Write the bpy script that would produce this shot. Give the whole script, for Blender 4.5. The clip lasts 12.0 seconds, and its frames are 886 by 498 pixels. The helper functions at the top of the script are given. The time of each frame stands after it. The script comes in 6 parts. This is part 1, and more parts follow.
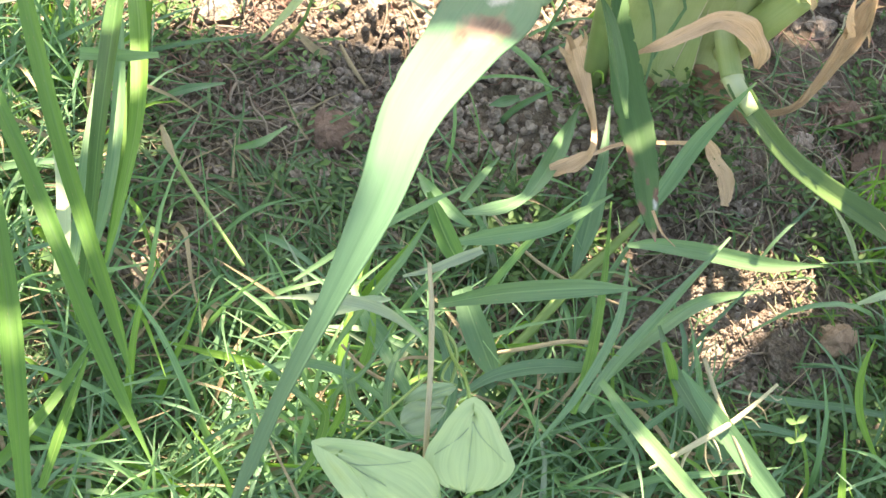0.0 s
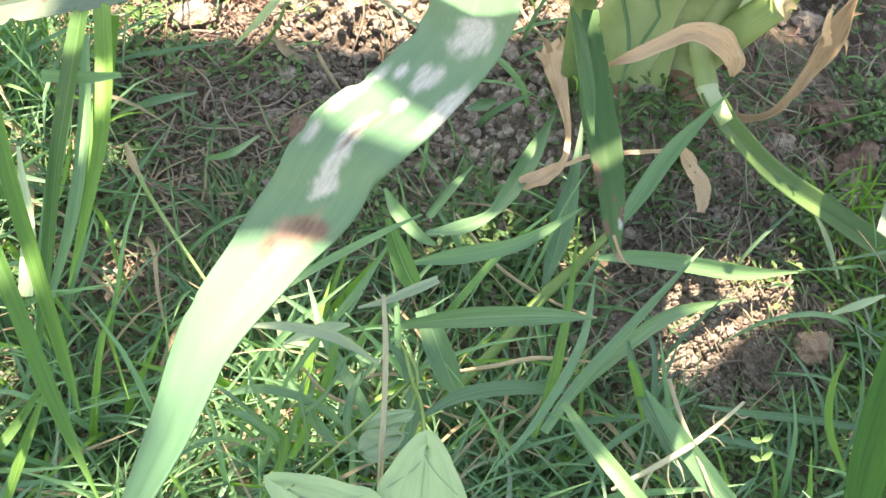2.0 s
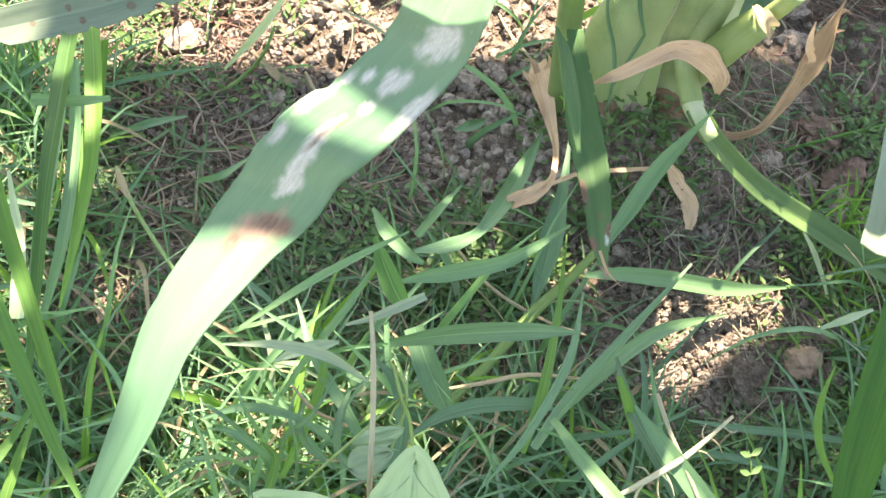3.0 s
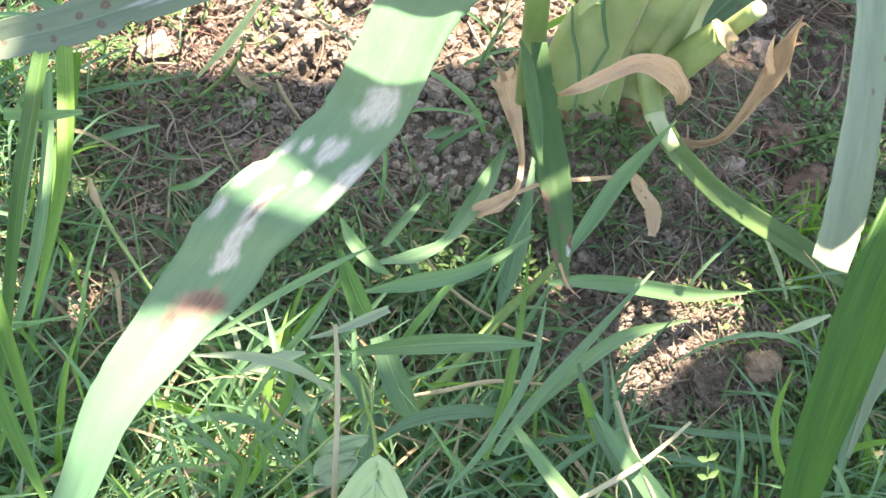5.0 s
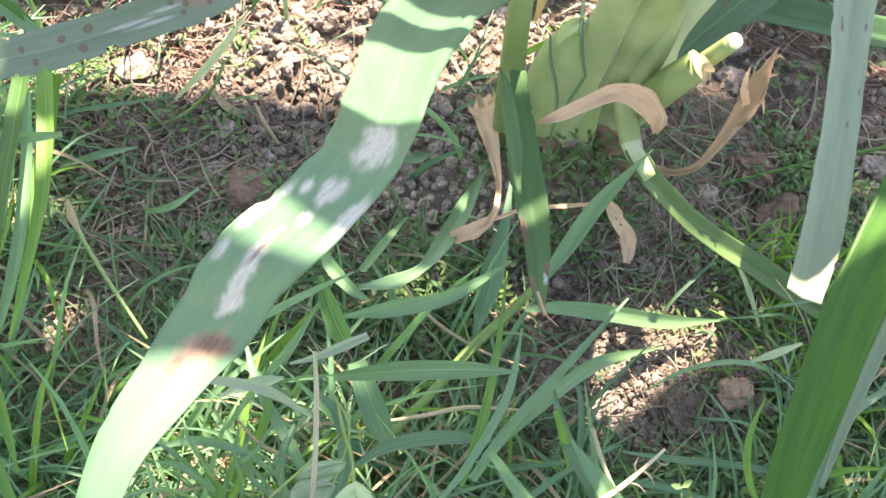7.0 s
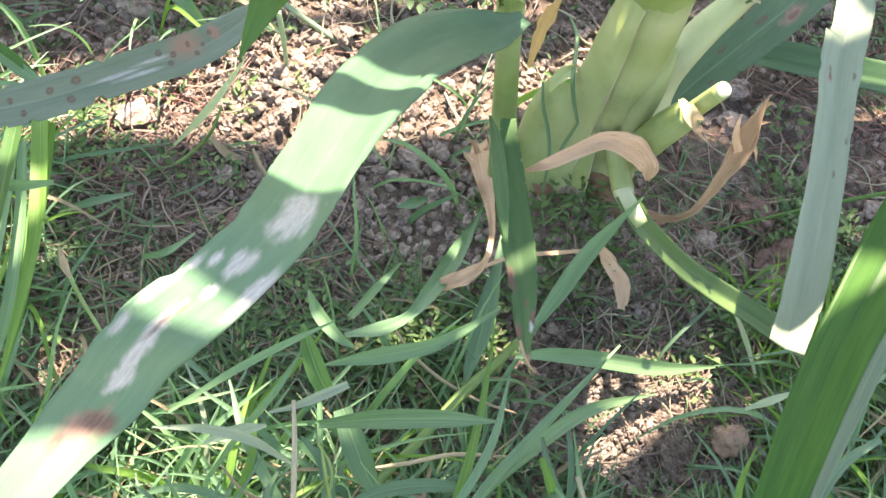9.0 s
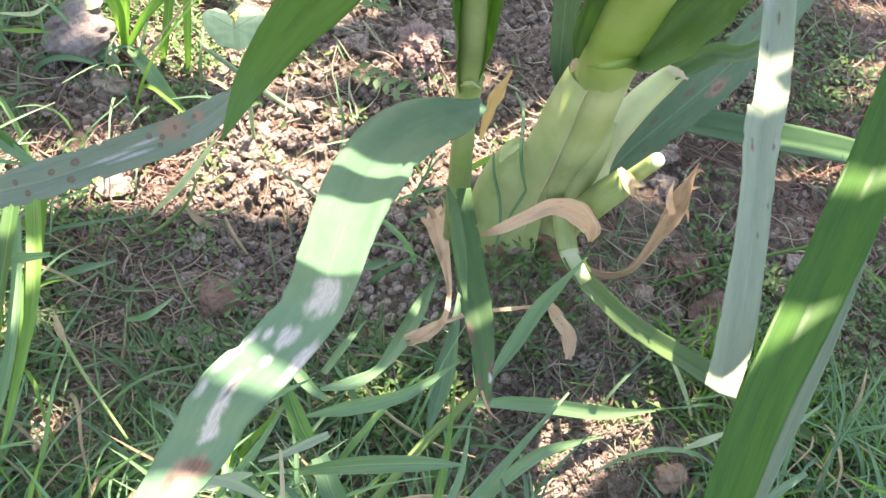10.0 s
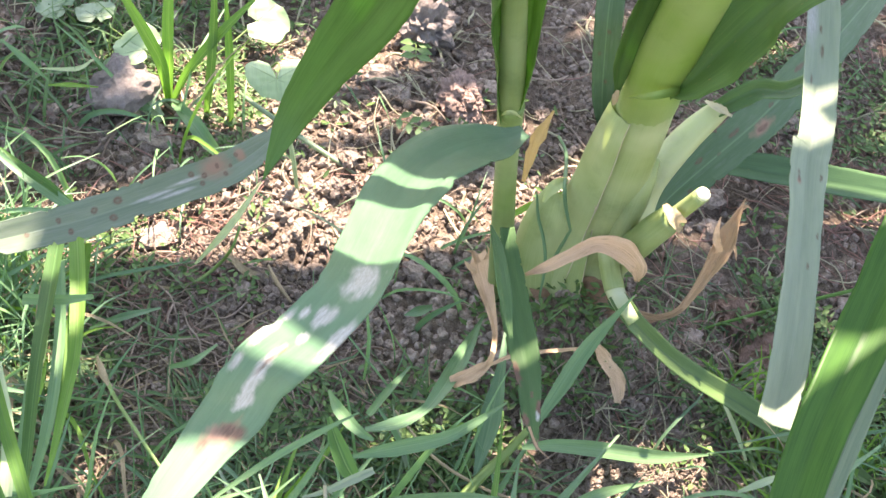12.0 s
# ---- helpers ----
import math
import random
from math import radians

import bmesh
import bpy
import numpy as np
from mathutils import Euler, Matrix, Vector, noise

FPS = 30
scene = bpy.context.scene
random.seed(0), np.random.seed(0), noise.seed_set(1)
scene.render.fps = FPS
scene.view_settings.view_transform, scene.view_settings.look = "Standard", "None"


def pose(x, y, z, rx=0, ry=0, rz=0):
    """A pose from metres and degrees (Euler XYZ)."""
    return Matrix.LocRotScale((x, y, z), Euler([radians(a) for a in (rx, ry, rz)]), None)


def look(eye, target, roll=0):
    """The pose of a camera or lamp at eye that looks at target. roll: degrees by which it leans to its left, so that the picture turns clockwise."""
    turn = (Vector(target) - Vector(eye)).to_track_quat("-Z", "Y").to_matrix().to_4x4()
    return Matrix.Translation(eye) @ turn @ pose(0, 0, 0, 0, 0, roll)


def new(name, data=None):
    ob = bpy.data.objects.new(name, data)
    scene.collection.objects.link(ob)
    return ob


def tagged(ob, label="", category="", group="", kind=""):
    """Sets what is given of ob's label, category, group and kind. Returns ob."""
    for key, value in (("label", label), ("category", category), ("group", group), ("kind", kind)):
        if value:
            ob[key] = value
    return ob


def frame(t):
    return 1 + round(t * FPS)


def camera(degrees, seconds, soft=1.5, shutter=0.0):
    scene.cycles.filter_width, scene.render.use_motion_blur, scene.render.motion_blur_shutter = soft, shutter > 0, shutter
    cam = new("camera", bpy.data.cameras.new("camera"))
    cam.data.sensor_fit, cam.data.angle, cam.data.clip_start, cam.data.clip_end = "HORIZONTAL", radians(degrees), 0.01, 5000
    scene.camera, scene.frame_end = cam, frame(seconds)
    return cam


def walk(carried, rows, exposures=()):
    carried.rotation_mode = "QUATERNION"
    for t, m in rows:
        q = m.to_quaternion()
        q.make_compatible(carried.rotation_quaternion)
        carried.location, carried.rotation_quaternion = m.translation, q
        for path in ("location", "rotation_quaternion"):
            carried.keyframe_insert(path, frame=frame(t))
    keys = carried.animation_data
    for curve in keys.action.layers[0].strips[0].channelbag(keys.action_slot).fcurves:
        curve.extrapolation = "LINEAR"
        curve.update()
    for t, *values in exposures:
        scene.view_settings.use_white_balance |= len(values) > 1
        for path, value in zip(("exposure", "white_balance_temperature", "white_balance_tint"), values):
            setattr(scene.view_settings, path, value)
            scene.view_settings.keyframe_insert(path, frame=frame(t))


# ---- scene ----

from itertools import chain
cam = camera(36.0, 12.0, soft=1.5)
PATH = [
    (0, (-0.10306, -0.51336, 0.65976), (-0.1215, 0.5406, -1.0399), 21.57),
    (0.5, (-0.09714, -0.50515, 0.66618), (-0.1261, 0.5126, -1.0552), 21.07),
    (1, (-0.09535, -0.49586, 0.67303), (-0.1283, 0.4917, -1.0658), 20.96),
    (1.5, (-0.08374, -0.47822, 0.68388), (-0.1477, 0.4757, -1.0728), 18.98),
    (2, (-0.08867, -0.47228, 0.6828), (-0.1134, 0.4984, -1.0657), 21.12),
    (2.5, (-0.08695, -0.48041, 0.68411), (-0.1057, 0.523, -1.0458), 21.06),
    (3, (-0.08137, -0.4767, 0.68541), (-0.1218, 0.5276, -1.0437), 19.74),
    (5, (-0.0774, -0.46924, 0.70821), (-0.0872, 0.5184, -1.0309), 21.29),
    (5.5, (-0.07561, -0.46959, 0.7026), (-0.0974, 0.5374, -1.0253), 20.72),
    (6, (-0.07935, -0.46695, 0.70601), (-0.0845, 0.5415, -1.0212), 21.82),
    (6.5, (-0.08405, -0.4705, 0.71097), (-0.0622, 0.5485, -1.0098), 23.29),
    (7, (-0.08499, -0.46918, 0.71228), (-0.0575, 0.5544, -1.0057), 23.74),
    (9, (-0.0638, -0.45606, 0.72447), (-0.1066, 0.5857, -0.9822), 20.62),
    (9.5, (-0.07389, -0.46689, 0.75438), (-0.0503, 0.5893, -0.9438), 23.68),
    (10, (-0.0822, -0.49296, 0.78287), (-0.0578, 0.6352, -0.8684), 22.64),
    (10.5, (-0.0894, -0.51757, 0.77112), (-0.0742, 0.6751, -0.8342), 21.79),
    (11, (-0.08995, -0.5122, 0.76457), (-0.1023, 0.6848, -0.8376), 20.64),
    (11.5, (-0.08048, -0.50703, 0.76569), (-0.1306, 0.6855, -0.8391), 18.82),
    (12, (-0.07045, -0.50867, 0.76219), (-0.1568, 0.6943, -0.8332), 17.34),
]
LIGHT = [(0.0, 3.2, 8700, 19), (1.5, 3.17, 8500, 18), (3.0, 3.15, 8100, 19), (7.0, 3.12, 7850, 24), (12.0, 3.06, 7750, 28)]
walk(cam, [(t, look(eye, target, roll)) for t, eye, target, roll in PATH], LIGHT)

# ---- world and sun ----
SUN_WAY = Vector((-0.165, 0.503, 0.85)).normalized()
world = bpy.data.worlds.new("world")
scene.world = world
world.use_nodes = True
wt = world.node_tree
sky = wt.nodes.new("ShaderNodeTexSky")
sky.sky_type, sky.sun_disc = "NISHITA", False
sky.dust_density = 0.6
sky.sun_elevation = math.asin(SUN_WAY.z)
sky.sun_rotation = math.atan2(SUN_WAY.x, SUN_WAY.y)
wt.links.new(sky.outputs[0], wt.nodes["Background"].inputs[0])
wt.nodes["Background"].inputs[1].default_value = 0.092
sun = new("sun", bpy.data.lights.new("sun", "SUN"))
sun.data.energy, sun.data.angle, sun.data.color = 3.5, radians(0.53), (1.0, 0.975, 0.945)
sun.matrix_world = look((0, 0, 3), Vector((0, 0, 3)) - SUN_WAY)

# ---- materials ----
FACE = Vector((-0.02, -0.42, 0.9)).normalized()


class Nodes:
    """A node material under construction."""

    def __init__(self, name, rough=0.6, specular=0.4):
        self.mat = bpy.data.materials.new(name)
        self.mat.use_nodes = True
        self.tree = self.mat.node_tree
        self.bsdf = self.tree.nodes["Principled BSDF"]
        self.out = self.tree.nodes["Material Output"]
        self.bsdf.inputs["Roughness"].default_value = rough
        self.bsdf.inputs["Specular IOR Level"].default_value = specular

    def add(self, kind, **values):
        n = self.tree.nodes.new(kind)
        for key, value in values.items():
            n.inputs[key.replace("_", " ")].default_value = value
        return n

    def link(self, a, b):
        self.tree.links.new(a, b)

    def mapped(self, source, scale):
        co = self.add("ShaderNodeTexCoord")
        m = self.add("ShaderNodeMapping", Scale=scale)
        self.link(co.outputs[source], m.inputs["Vector"])
        return m.outputs[0]

    def noise(self, source, scale, size, detail=4.0, rough=0.6):
        n = self.add("ShaderNodeTexNoise", Scale=size, Detail=detail, Roughness=rough)
        self.link(self.mapped(source, scale), n.inputs["Vector"])
        return n.outputs["Fac"]

    def ramp(self, fac, *stops):
        r = self.add("ShaderNodeValToRGB")
        while len(r.color_ramp.elements) < len(stops):
            r.color_ramp.elements.new(0.5)
        for e, (at, colour) in zip(r.color_ramp.elements, stops):
            e.position, e.color = at, (*colour, 1) if not isinstance(colour, float) else (colour, colour, colour, 1)
        self.link(fac, r.inputs[0])
        return r.outputs[0]

    def mix(self, fac, a, b, kind="MIX"):
        m = self.tree.nodes.new("ShaderNodeMix")
        m.data_type, m.blend_type, m.clamp_factor = "RGBA", kind, True
        for slot, value in ((0, fac), (6, a), (7, b)):
            if isinstance(value, (int, float)):
                m.inputs[slot].default_value = value
            elif isinstance(value, tuple):
                m.inputs[slot].default_value = (*value, 1)
            else:
                self.link(value, m.inputs[slot])
        return m.outputs[2]

    def bump(self, height, strength, distance):
        b = self.add("ShaderNodeBump", Strength=strength, Distance=distance)
        self.link(height, b.inputs["Height"])
        self.link(b.outputs[0], self.bsdf.inputs["Normal"])
        return b.outputs[0]

    def random(self, island=False):
        if island:
            return self.add("ShaderNodeNewGeometry").outputs["Random Per Island"]
        return self.add("ShaderNodeObjectInfo").outputs["Random"]

    def colour(self, socket):
        self.link(socket, self.bsdf.inputs["Base Color"])

    def translucent(self, socket, share, normal=None):
        """Lets part of the light through, as a leaf does."""
        t = self.add("ShaderNodeBsdfTranslucent")
        self.link(socket, t.inputs["Color"])
        if normal:
            self.link(normal, t.inputs["Normal"])
        m = self.add("ShaderNodeMixShader", Fac=share)
        self.link(self.bsdf.outputs[0], m.inputs[1])
        self.link(t.outputs[0], m.inputs[2])
        self.link(m.outputs[0], self.out.inputs["Surface"])


def leaf_material(name, dark, light, rib=None, share=0.35, rough=0.45, veins=26.0, spots=True, island=False, specular=0.2):
    """A grass-like leaf: fine veins along it, a paler midrib, patches of wear. UV: across 0 to 1, along in decimetres."""
    k = Nodes(name, rough, specular)
    fine = k.noise("UV", (veins, 0.35, 1), 3.0, 3.0, 0.7)
    broad = k.noise("UV", (3.0, 1.1, 1), 1.7, 4.0, 0.6)
    base = k.mix(k.ramp(broad, (0.32, 0.0), (0.68, 1.0)), dark, light)
    base = k.mix(k.ramp(fine, (0.4, 0.0), (0.68, 0.4)), base, tuple(min(1, c * 1.3 + 0.008) for c in light))
    tone = k.ramp(k.random(island), (0.0, tuple(0.72 for _ in range(3))), (0.5, (0.98, 1.0, 0.95)), (1.0, (1.3, 1.22, 0.95)))
    base = k.mix(1.0, base, tone, "MULTIPLY")
    if rib:
        sep = k.add("ShaderNodeSeparateXYZ")
        k.link(k.mapped("UV", (1, 1, 1)), sep.inputs[0])
        base = k.mix(k.ramp(sep.outputs[0], (0.455, 0.0), (0.485, 0.8), (0.515, 0.8), (0.545, 0.0)), base, rib)
    if spots:
        tiny = k.noise("UV", (7.0, 6.0, 1), 3.0, 2.0, 0.5)
        base = k.mix(k.ramp(tiny, (0.70, 0.0), (0.76, 0.7)), base, (0.30, 0.24, 0.12))
    k.colour(base)
    n = k.bump(fine, 0.25, 0.0005)
    through_light = k.mix(1.0, base, (1.45, 1.65, 0.85), "MULTIPLY")
    k.translucent(through_light, share, n)
    return k.mat


def marked_leaf_material(name, dark, light, share=0.2, gloss=1.0, rough=0.6, rib=0.6, dusty=0.4):
    """A broad leaf whose mesh carries its own marks: silvery bloom, brown lesions and rust-coloured haloes."""
    k = Nodes(name, rough, gloss)
    fine = k.noise("UV", (34, 0.3, 1), 3.0, 3.0, 0.7)
    broad = k.noise("UV", (2.5, 1.3, 1), 1.6, 4.0, 0.6)
    grit = k.noise("UV", (9, 6, 1), 3.0, 4.0, 0.7)
    base = k.mix(k.ramp(broad, (0.3, 0.0), (0.7, 1.0)), dark, light)
    base = k.mix(k.ramp(fine, (0.4, 0.0), (0.7, 0.35)), base, tuple(c * 1.3 + 0.008 for c in light))
    bloom = k.noise("UV", (5, 2.2, 1), 2.4, 6.0, 0.7)
    base = k.mix(k.ramp(bloom, (0.5, 0.0), (0.78, dusty)), base, tuple(0.5 * c + 0.13 for c in light))
    across = k.add("ShaderNodeSeparateXYZ")
    k.link(k.mapped("UV", (1, 1, 1)), across.inputs[0])
    base = k.mix(k.ramp(across.outputs[0], (0.465, 0.0), (0.488, rib), (0.512, rib), (0.535, 0.0)), base, tuple(c * 1.5 + 0.02 for c in light))
    mark = k.add("ShaderNodeAttribute")
    mark.attribute_name = "marks"
    sep = k.add("ShaderNodeSeparateColor")
    k.link(mark.outputs["Color"], sep.inputs[0])
    silver = k.ramp(grit, (0.25, (0.22, 0.24, 0.195)), (0.75, (0.43, 0.44, 0.39)))
    brown = k.ramp(grit, (0.25, (0.065, 0.04, 0.025)), (0.75, (0.19, 0.115, 0.075)))
    base = k.mix(sep.outputs[0], base, silver)
    base = k.mix(sep.outputs[2], base, (0.27, 0.175, 0.115))
    base = k.mix(sep.outputs[1], base, brown)
    k.colour(base)
    n = k.bump(fine, 0.25, 0.0005)
    k.translucent(k.mix(1.0, base, (1.4, 1.55, 0.95), "MULTIPLY"), share, n)
    return k.mat


def stem_material(name, pale, green, tip, rough=0.4):
    """Smooth leaf sheaths: pale below, greener above, ribbed lengthwise."""
    k = Nodes(name, rough, 0.3)
    sep = k.add("ShaderNodeSeparateXYZ")
    k.link(k.mapped("UV", (1, 1, 1)), sep.inputs[0])
    ribs = k.noise("UV", (40, 0.5, 1), 3.0, 3.0, 0.65)
    blot = k.noise("Object", (1, 1, 1), 38.0, 5.0, 0.65)
    base = k.ramp(sep.outputs[1], (0.0, pale), (0.45, green), (1.0, tip))
    base = k.mix(k.ramp(ribs, (0.42, 0.0), (0.66, 0.22)), base, tuple(min(1, c * 1.25) for c in pale))
    wide = k.noise("Object", (1, 1, 1), 17.0, 3.0, 0.5)
    base = k.mix(k.ramp(wide, (0.4, 0.0), (0.66, 0.7)), base, tuple(min(1, c * 1.2 + 0.06) for c in pale))
    base = k.mix(k.ramp(blot, (0.54, 0.0), (0.74, 0.35)), base, tuple(c * 0.65 for c in tip))
    base = k.mix(k.ramp(blot, (0.75, 0.0), (0.8, 0.7)), base, (0.22, 0.13, 0.06))
    k.colour(base)
    n = k.bump(ribs, 0.25, 0.0005)
    k.translucent(k.mix(1.0, base, (1.25, 1.35, 0.7), "MULTIPLY"), 0.22, n)
    return k.mat


def dry_material(name, dark, light, share=0.2, island=False):
    """Withered leaf or straw: papery, streaked, blotched."""
    k = Nodes(name, 0.75, 0.25)
    streak = k.noise("UV", (22, 0.6, 1), 3.0, 5.0, 0.7)
    blot = k.noise("UV", (4, 3, 1), 2.0, 4.0, 0.65)
    base = k.mix(k.ramp(streak, (0.3, 0.0), (0.7, 1.0)), dark, light)
    base = k.mix(k.ramp(blot, (0.58, 0.0), (0.72, 0.75)), base, tuple(c * 0.4 for c in dark))
    base = k.mix(1.0, base, k.ramp(k.random(island), (0.0, (0.75, 0.72, 0.7)), (1.0, (1.2, 1.2, 1.2))), "MULTIPLY")
    k.colour(base)
    n = k.bump(streak, 0.7, 0.001)
    k.translucent(base, share, n)
    return k.mat


def soil_material(name, dark, mid, light, island=False):
    """Dry crumbly loam: grains, damp patches, small pits."""
    k = Nodes(name, 0.95, 0.12)
    grain = k.noise("Object", (1, 1, 1), 900.0, 4.0, 0.7)
    crumb = k.noise("Object", (1, 1, 1), 160.0, 6.0, 0.7)
    patch = k.noise("Object", (1, 1, 1), 14.0, 4.0, 0.6)
    base = k.ramp(crumb, (0.3, dark), (0.52, mid), (0.74, light))
    base = k.mix(k.ramp(patch, (0.38, 0.0), (0.66, 0.7)), base, dark)
    base = k.mix(k.ramp(grain, (0.45, 0.0), (0.75, 0.45)), base, light)
    if island:
        base = k.mix(1.0, base, k.ramp(k.random(True), (0.0, (0.75, 0.73, 0.71)), (1.0, (1.22, 1.2, 1.18))), "MULTIPLY")
    k.colour(base)
    h = k.mix(0.4, crumb, grain)
    k.bump(h, 1.0, 0.005)
    return k.mat


LEAF = leaf_material("maize_leaf", (0.055, 0.125, 0.05), (0.085, 0.175, 0.07), rib=(0.10, 0.19, 0.075))
LEAF_FRESH = leaf_material("maize_leaf_fresh", (0.028, 0.108, 0.014), (0.055, 0.165, 0.022), share=0.45, veins=16, spots=False, specular=0.28)
LEAF_BLADE = leaf_material("maize_leaf_blade", (0.06, 0.145, 0.03), (0.09, 0.205, 0.048), share=0.4, veins=16, spots=False, specular=0.28)
LEAF_SOFT = leaf_material("maize_leaf_soft", (0.072, 0.136, 0.04), (0.108, 0.184, 0.06), rib=(0.052, 0.105, 0.037), share=0.06)
LEAF_UNDER = leaf_material("maize_leaf_underside", (0.13, 0.2, 0.11), (0.18, 0.255, 0.145), share=0.25, rough=0.55)
LEAF_DULL = leaf_material("maize_leaf_dull", (0.035, 0.085, 0.035), (0.06, 0.13, 0.055), share=0.12, rough=0.5)
LEAF_DARK = leaf_material("maize_leaf_dark", (0.045, 0.105, 0.035), (0.07, 0.15, 0.05), rib=(0.07, 0.15, 0.05), spots=False)
LEAF_GREY = marked_leaf_material("maize_leaf_greyish", (0.175, 0.235, 0.148), (0.245, 0.305, 0.195), gloss=0.25, rough=0.55, rib=0.0)
LEAF_MARKED = marked_leaf_material("maize_leaf_marked", (0.053, 0.132, 0.064), (0.077, 0.173, 0.088), gloss=0.3, rough=0.55, rib=0.06, dusty=0.16)
LEAF_RUSTY = marked_leaf_material("maize_leaf_rusty", (0.1, 0.15, 0.092), (0.15, 0.2, 0.125), gloss=0.3, rib=0.3, dusty=0.6)
LEAF_TORN = marked_leaf_material("maize_leaf_torn", (0.032, 0.082, 0.024), (0.052, 0.118, 0.036), share=0.12, gloss=0.2, rib=0.12, dusty=0.08)
LEAF_SPOTTED = marked_leaf_material("maize_leaf_spotted", (0.05, 0.11, 0.048), (0.078, 0.15, 0.07), gloss=0.3)
SHEATH = stem_material("leaf_sheath", (0.35, 0.4, 0.19), (0.245, 0.315, 0.112), (0.17, 0.255, 0.07))
SHEATH_GREEN = stem_material("green_sheath", (0.2, 0.28, 0.1), (0.15, 0.235, 0.075), (0.125, 0.215, 0.055))
WHORL = stem_material("whorl", (0.21, 0.3, 0.085), (0.19, 0.31, 0.055), (0.15, 0.29, 0.04))
SHEATH_PALE = stem_material("pale_sheath", (0.3, 0.37, 0.13), (0.45, 0.49, 0.29), (0.40, 0.44, 0.25))
STEM = stem_material("grass_stem", (0.17, 0.26, 0.07), (0.13, 0.22, 0.05), (0.12, 0.22, 0.05))
PITH = stem_material("cut_pith", (0.62, 0.66, 0.42), (0.62, 0.66, 0.42), (0.66, 0.68, 0.46), 0.6)
RIB = stem_material("midrib", (0.11, 0.20, 0.07), (0.10, 0.19, 0.06), (0.08, 0.16, 0.05))
RIB_PALE = stem_material("pale_midrib", (0.3, 0.36, 0.3), (0.28, 0.34, 0.28), (0.24, 0.3, 0.24))
NODE_PALE = stem_material("pale_node", (0.34, 0.41, 0.2), (0.46, 0.5, 0.31), (0.28, 0.36, 0.15))
GRASS = leaf_material("grass_blade", (0.07, 0.158, 0.076), (0.12, 0.228, 0.115), rib=(0.14, 0.26, 0.125), share=0.3, veins=16, specular=0.4)
GRASS_LIME = leaf_material("grass_blade_lime", (0.08, 0.185, 0.042), (0.13, 0.26, 0.06), rib=(0.2, 0.32, 0.09), share=0.4, veins=12, spots=False)
GRASS_PALE = leaf_material("grass_blade_pale", (0.22, 0.3, 0.185), (0.33, 0.4, 0.265), share=0.25, veins=14, spots=False)
BLADE_GREEN = leaf_material("upright_blade", (0.043, 0.12, 0.033), (0.075, 0.172, 0.046), rib=(0.09, 0.19, 0.06), share=0.38, veins=14)
GRASS_MAT = leaf_material("grass_matted", (0.06, 0.125, 0.055), (0.115, 0.2, 0.092), share=0.25, veins=10, island=True, spots=False, specular=0.3)
GRASS_STUFF = leaf_material("grass_mixed", (0.078, 0.178, 0.086), (0.138, 0.265, 0.138), share=0.3, veins=12, island=True, spots=False, specular=0.45)
WEED = leaf_material("weed_leaf", (0.055, 0.115, 0.04), (0.105, 0.18, 0.065), share=0.2, veins=5, island=True, spots=False)
VINE = leaf_material("vine_leaf", (0.16, 0.25, 0.125), (0.22, 0.32, 0.165), share=0.1, veins=5, spots=False, specular=0.7, rough=0.55)
DRY = dry_material("dry_leaf", (0.42, 0.255, 0.13), (0.78, 0.575, 0.36))
DRY_BROWN = dry_material("dry_sheath", (0.17, 0.098, 0.055), (0.42, 0.28, 0.165))
DRY_RUST = dry_material("rusty_sheath", (0.25, 0.13, 0.06), (0.52, 0.33, 0.17))
PALE_STRAW = dry_material("pale_straw", (0.40, 0.38, 0.22), (0.58, 0.55, 0.36))
STRAW = dry_material("straw", (0.34, 0.26, 0.14), (0.55, 0.46, 0.28))
ROOTLET = dry_material("rootlet", (0.26, 0.13, 0.095), (0.46, 0.29, 0.22), island=True)
LITTER = dry_material("litter", (0.2, 0.148, 0.1), (0.47, 0.38, 0.28), island=True)
YELLOW = dry_material("yellow_leaf", (0.42, 0.24, 0.09), (0.62, 0.46, 0.17), share=0.3)
# Ground darker than CRUMB: shade in the gaps is put into its colour.
SOIL = soil_material("soil", (0.05, 0.036, 0.025), (0.205, 0.154, 0.107), (0.46, 0.375, 0.28))
CRUMB = soil_material("soil_crumb", (0.122, 0.093, 0.066), (0.385, 0.311, 0.234), (0.6, 0.53, 0.45), island=True)
CLOD_PALE = soil_material("pale_clod", (0.17, 0.145, 0.12), (0.26, 0.225, 0.19), (0.36, 0.32, 0.28))
CLOD_TAN = soil_material("tan_clod", (0.33, 0.205, 0.125), (0.45, 0.3, 0.195), (0.54, 0.385, 0.27))
CLOD_RED = soil_material("reddish_clod", (0.2, 0.135, 0.102), (0.32, 0.23, 0.18), (0.43, 0.33, 0.27))
CLOD_BROWN = soil_material("brown_clod", (0.14, 0.085, 0.058), (0.24, 0.155, 0.11), (0.34, 0.24, 0.18))


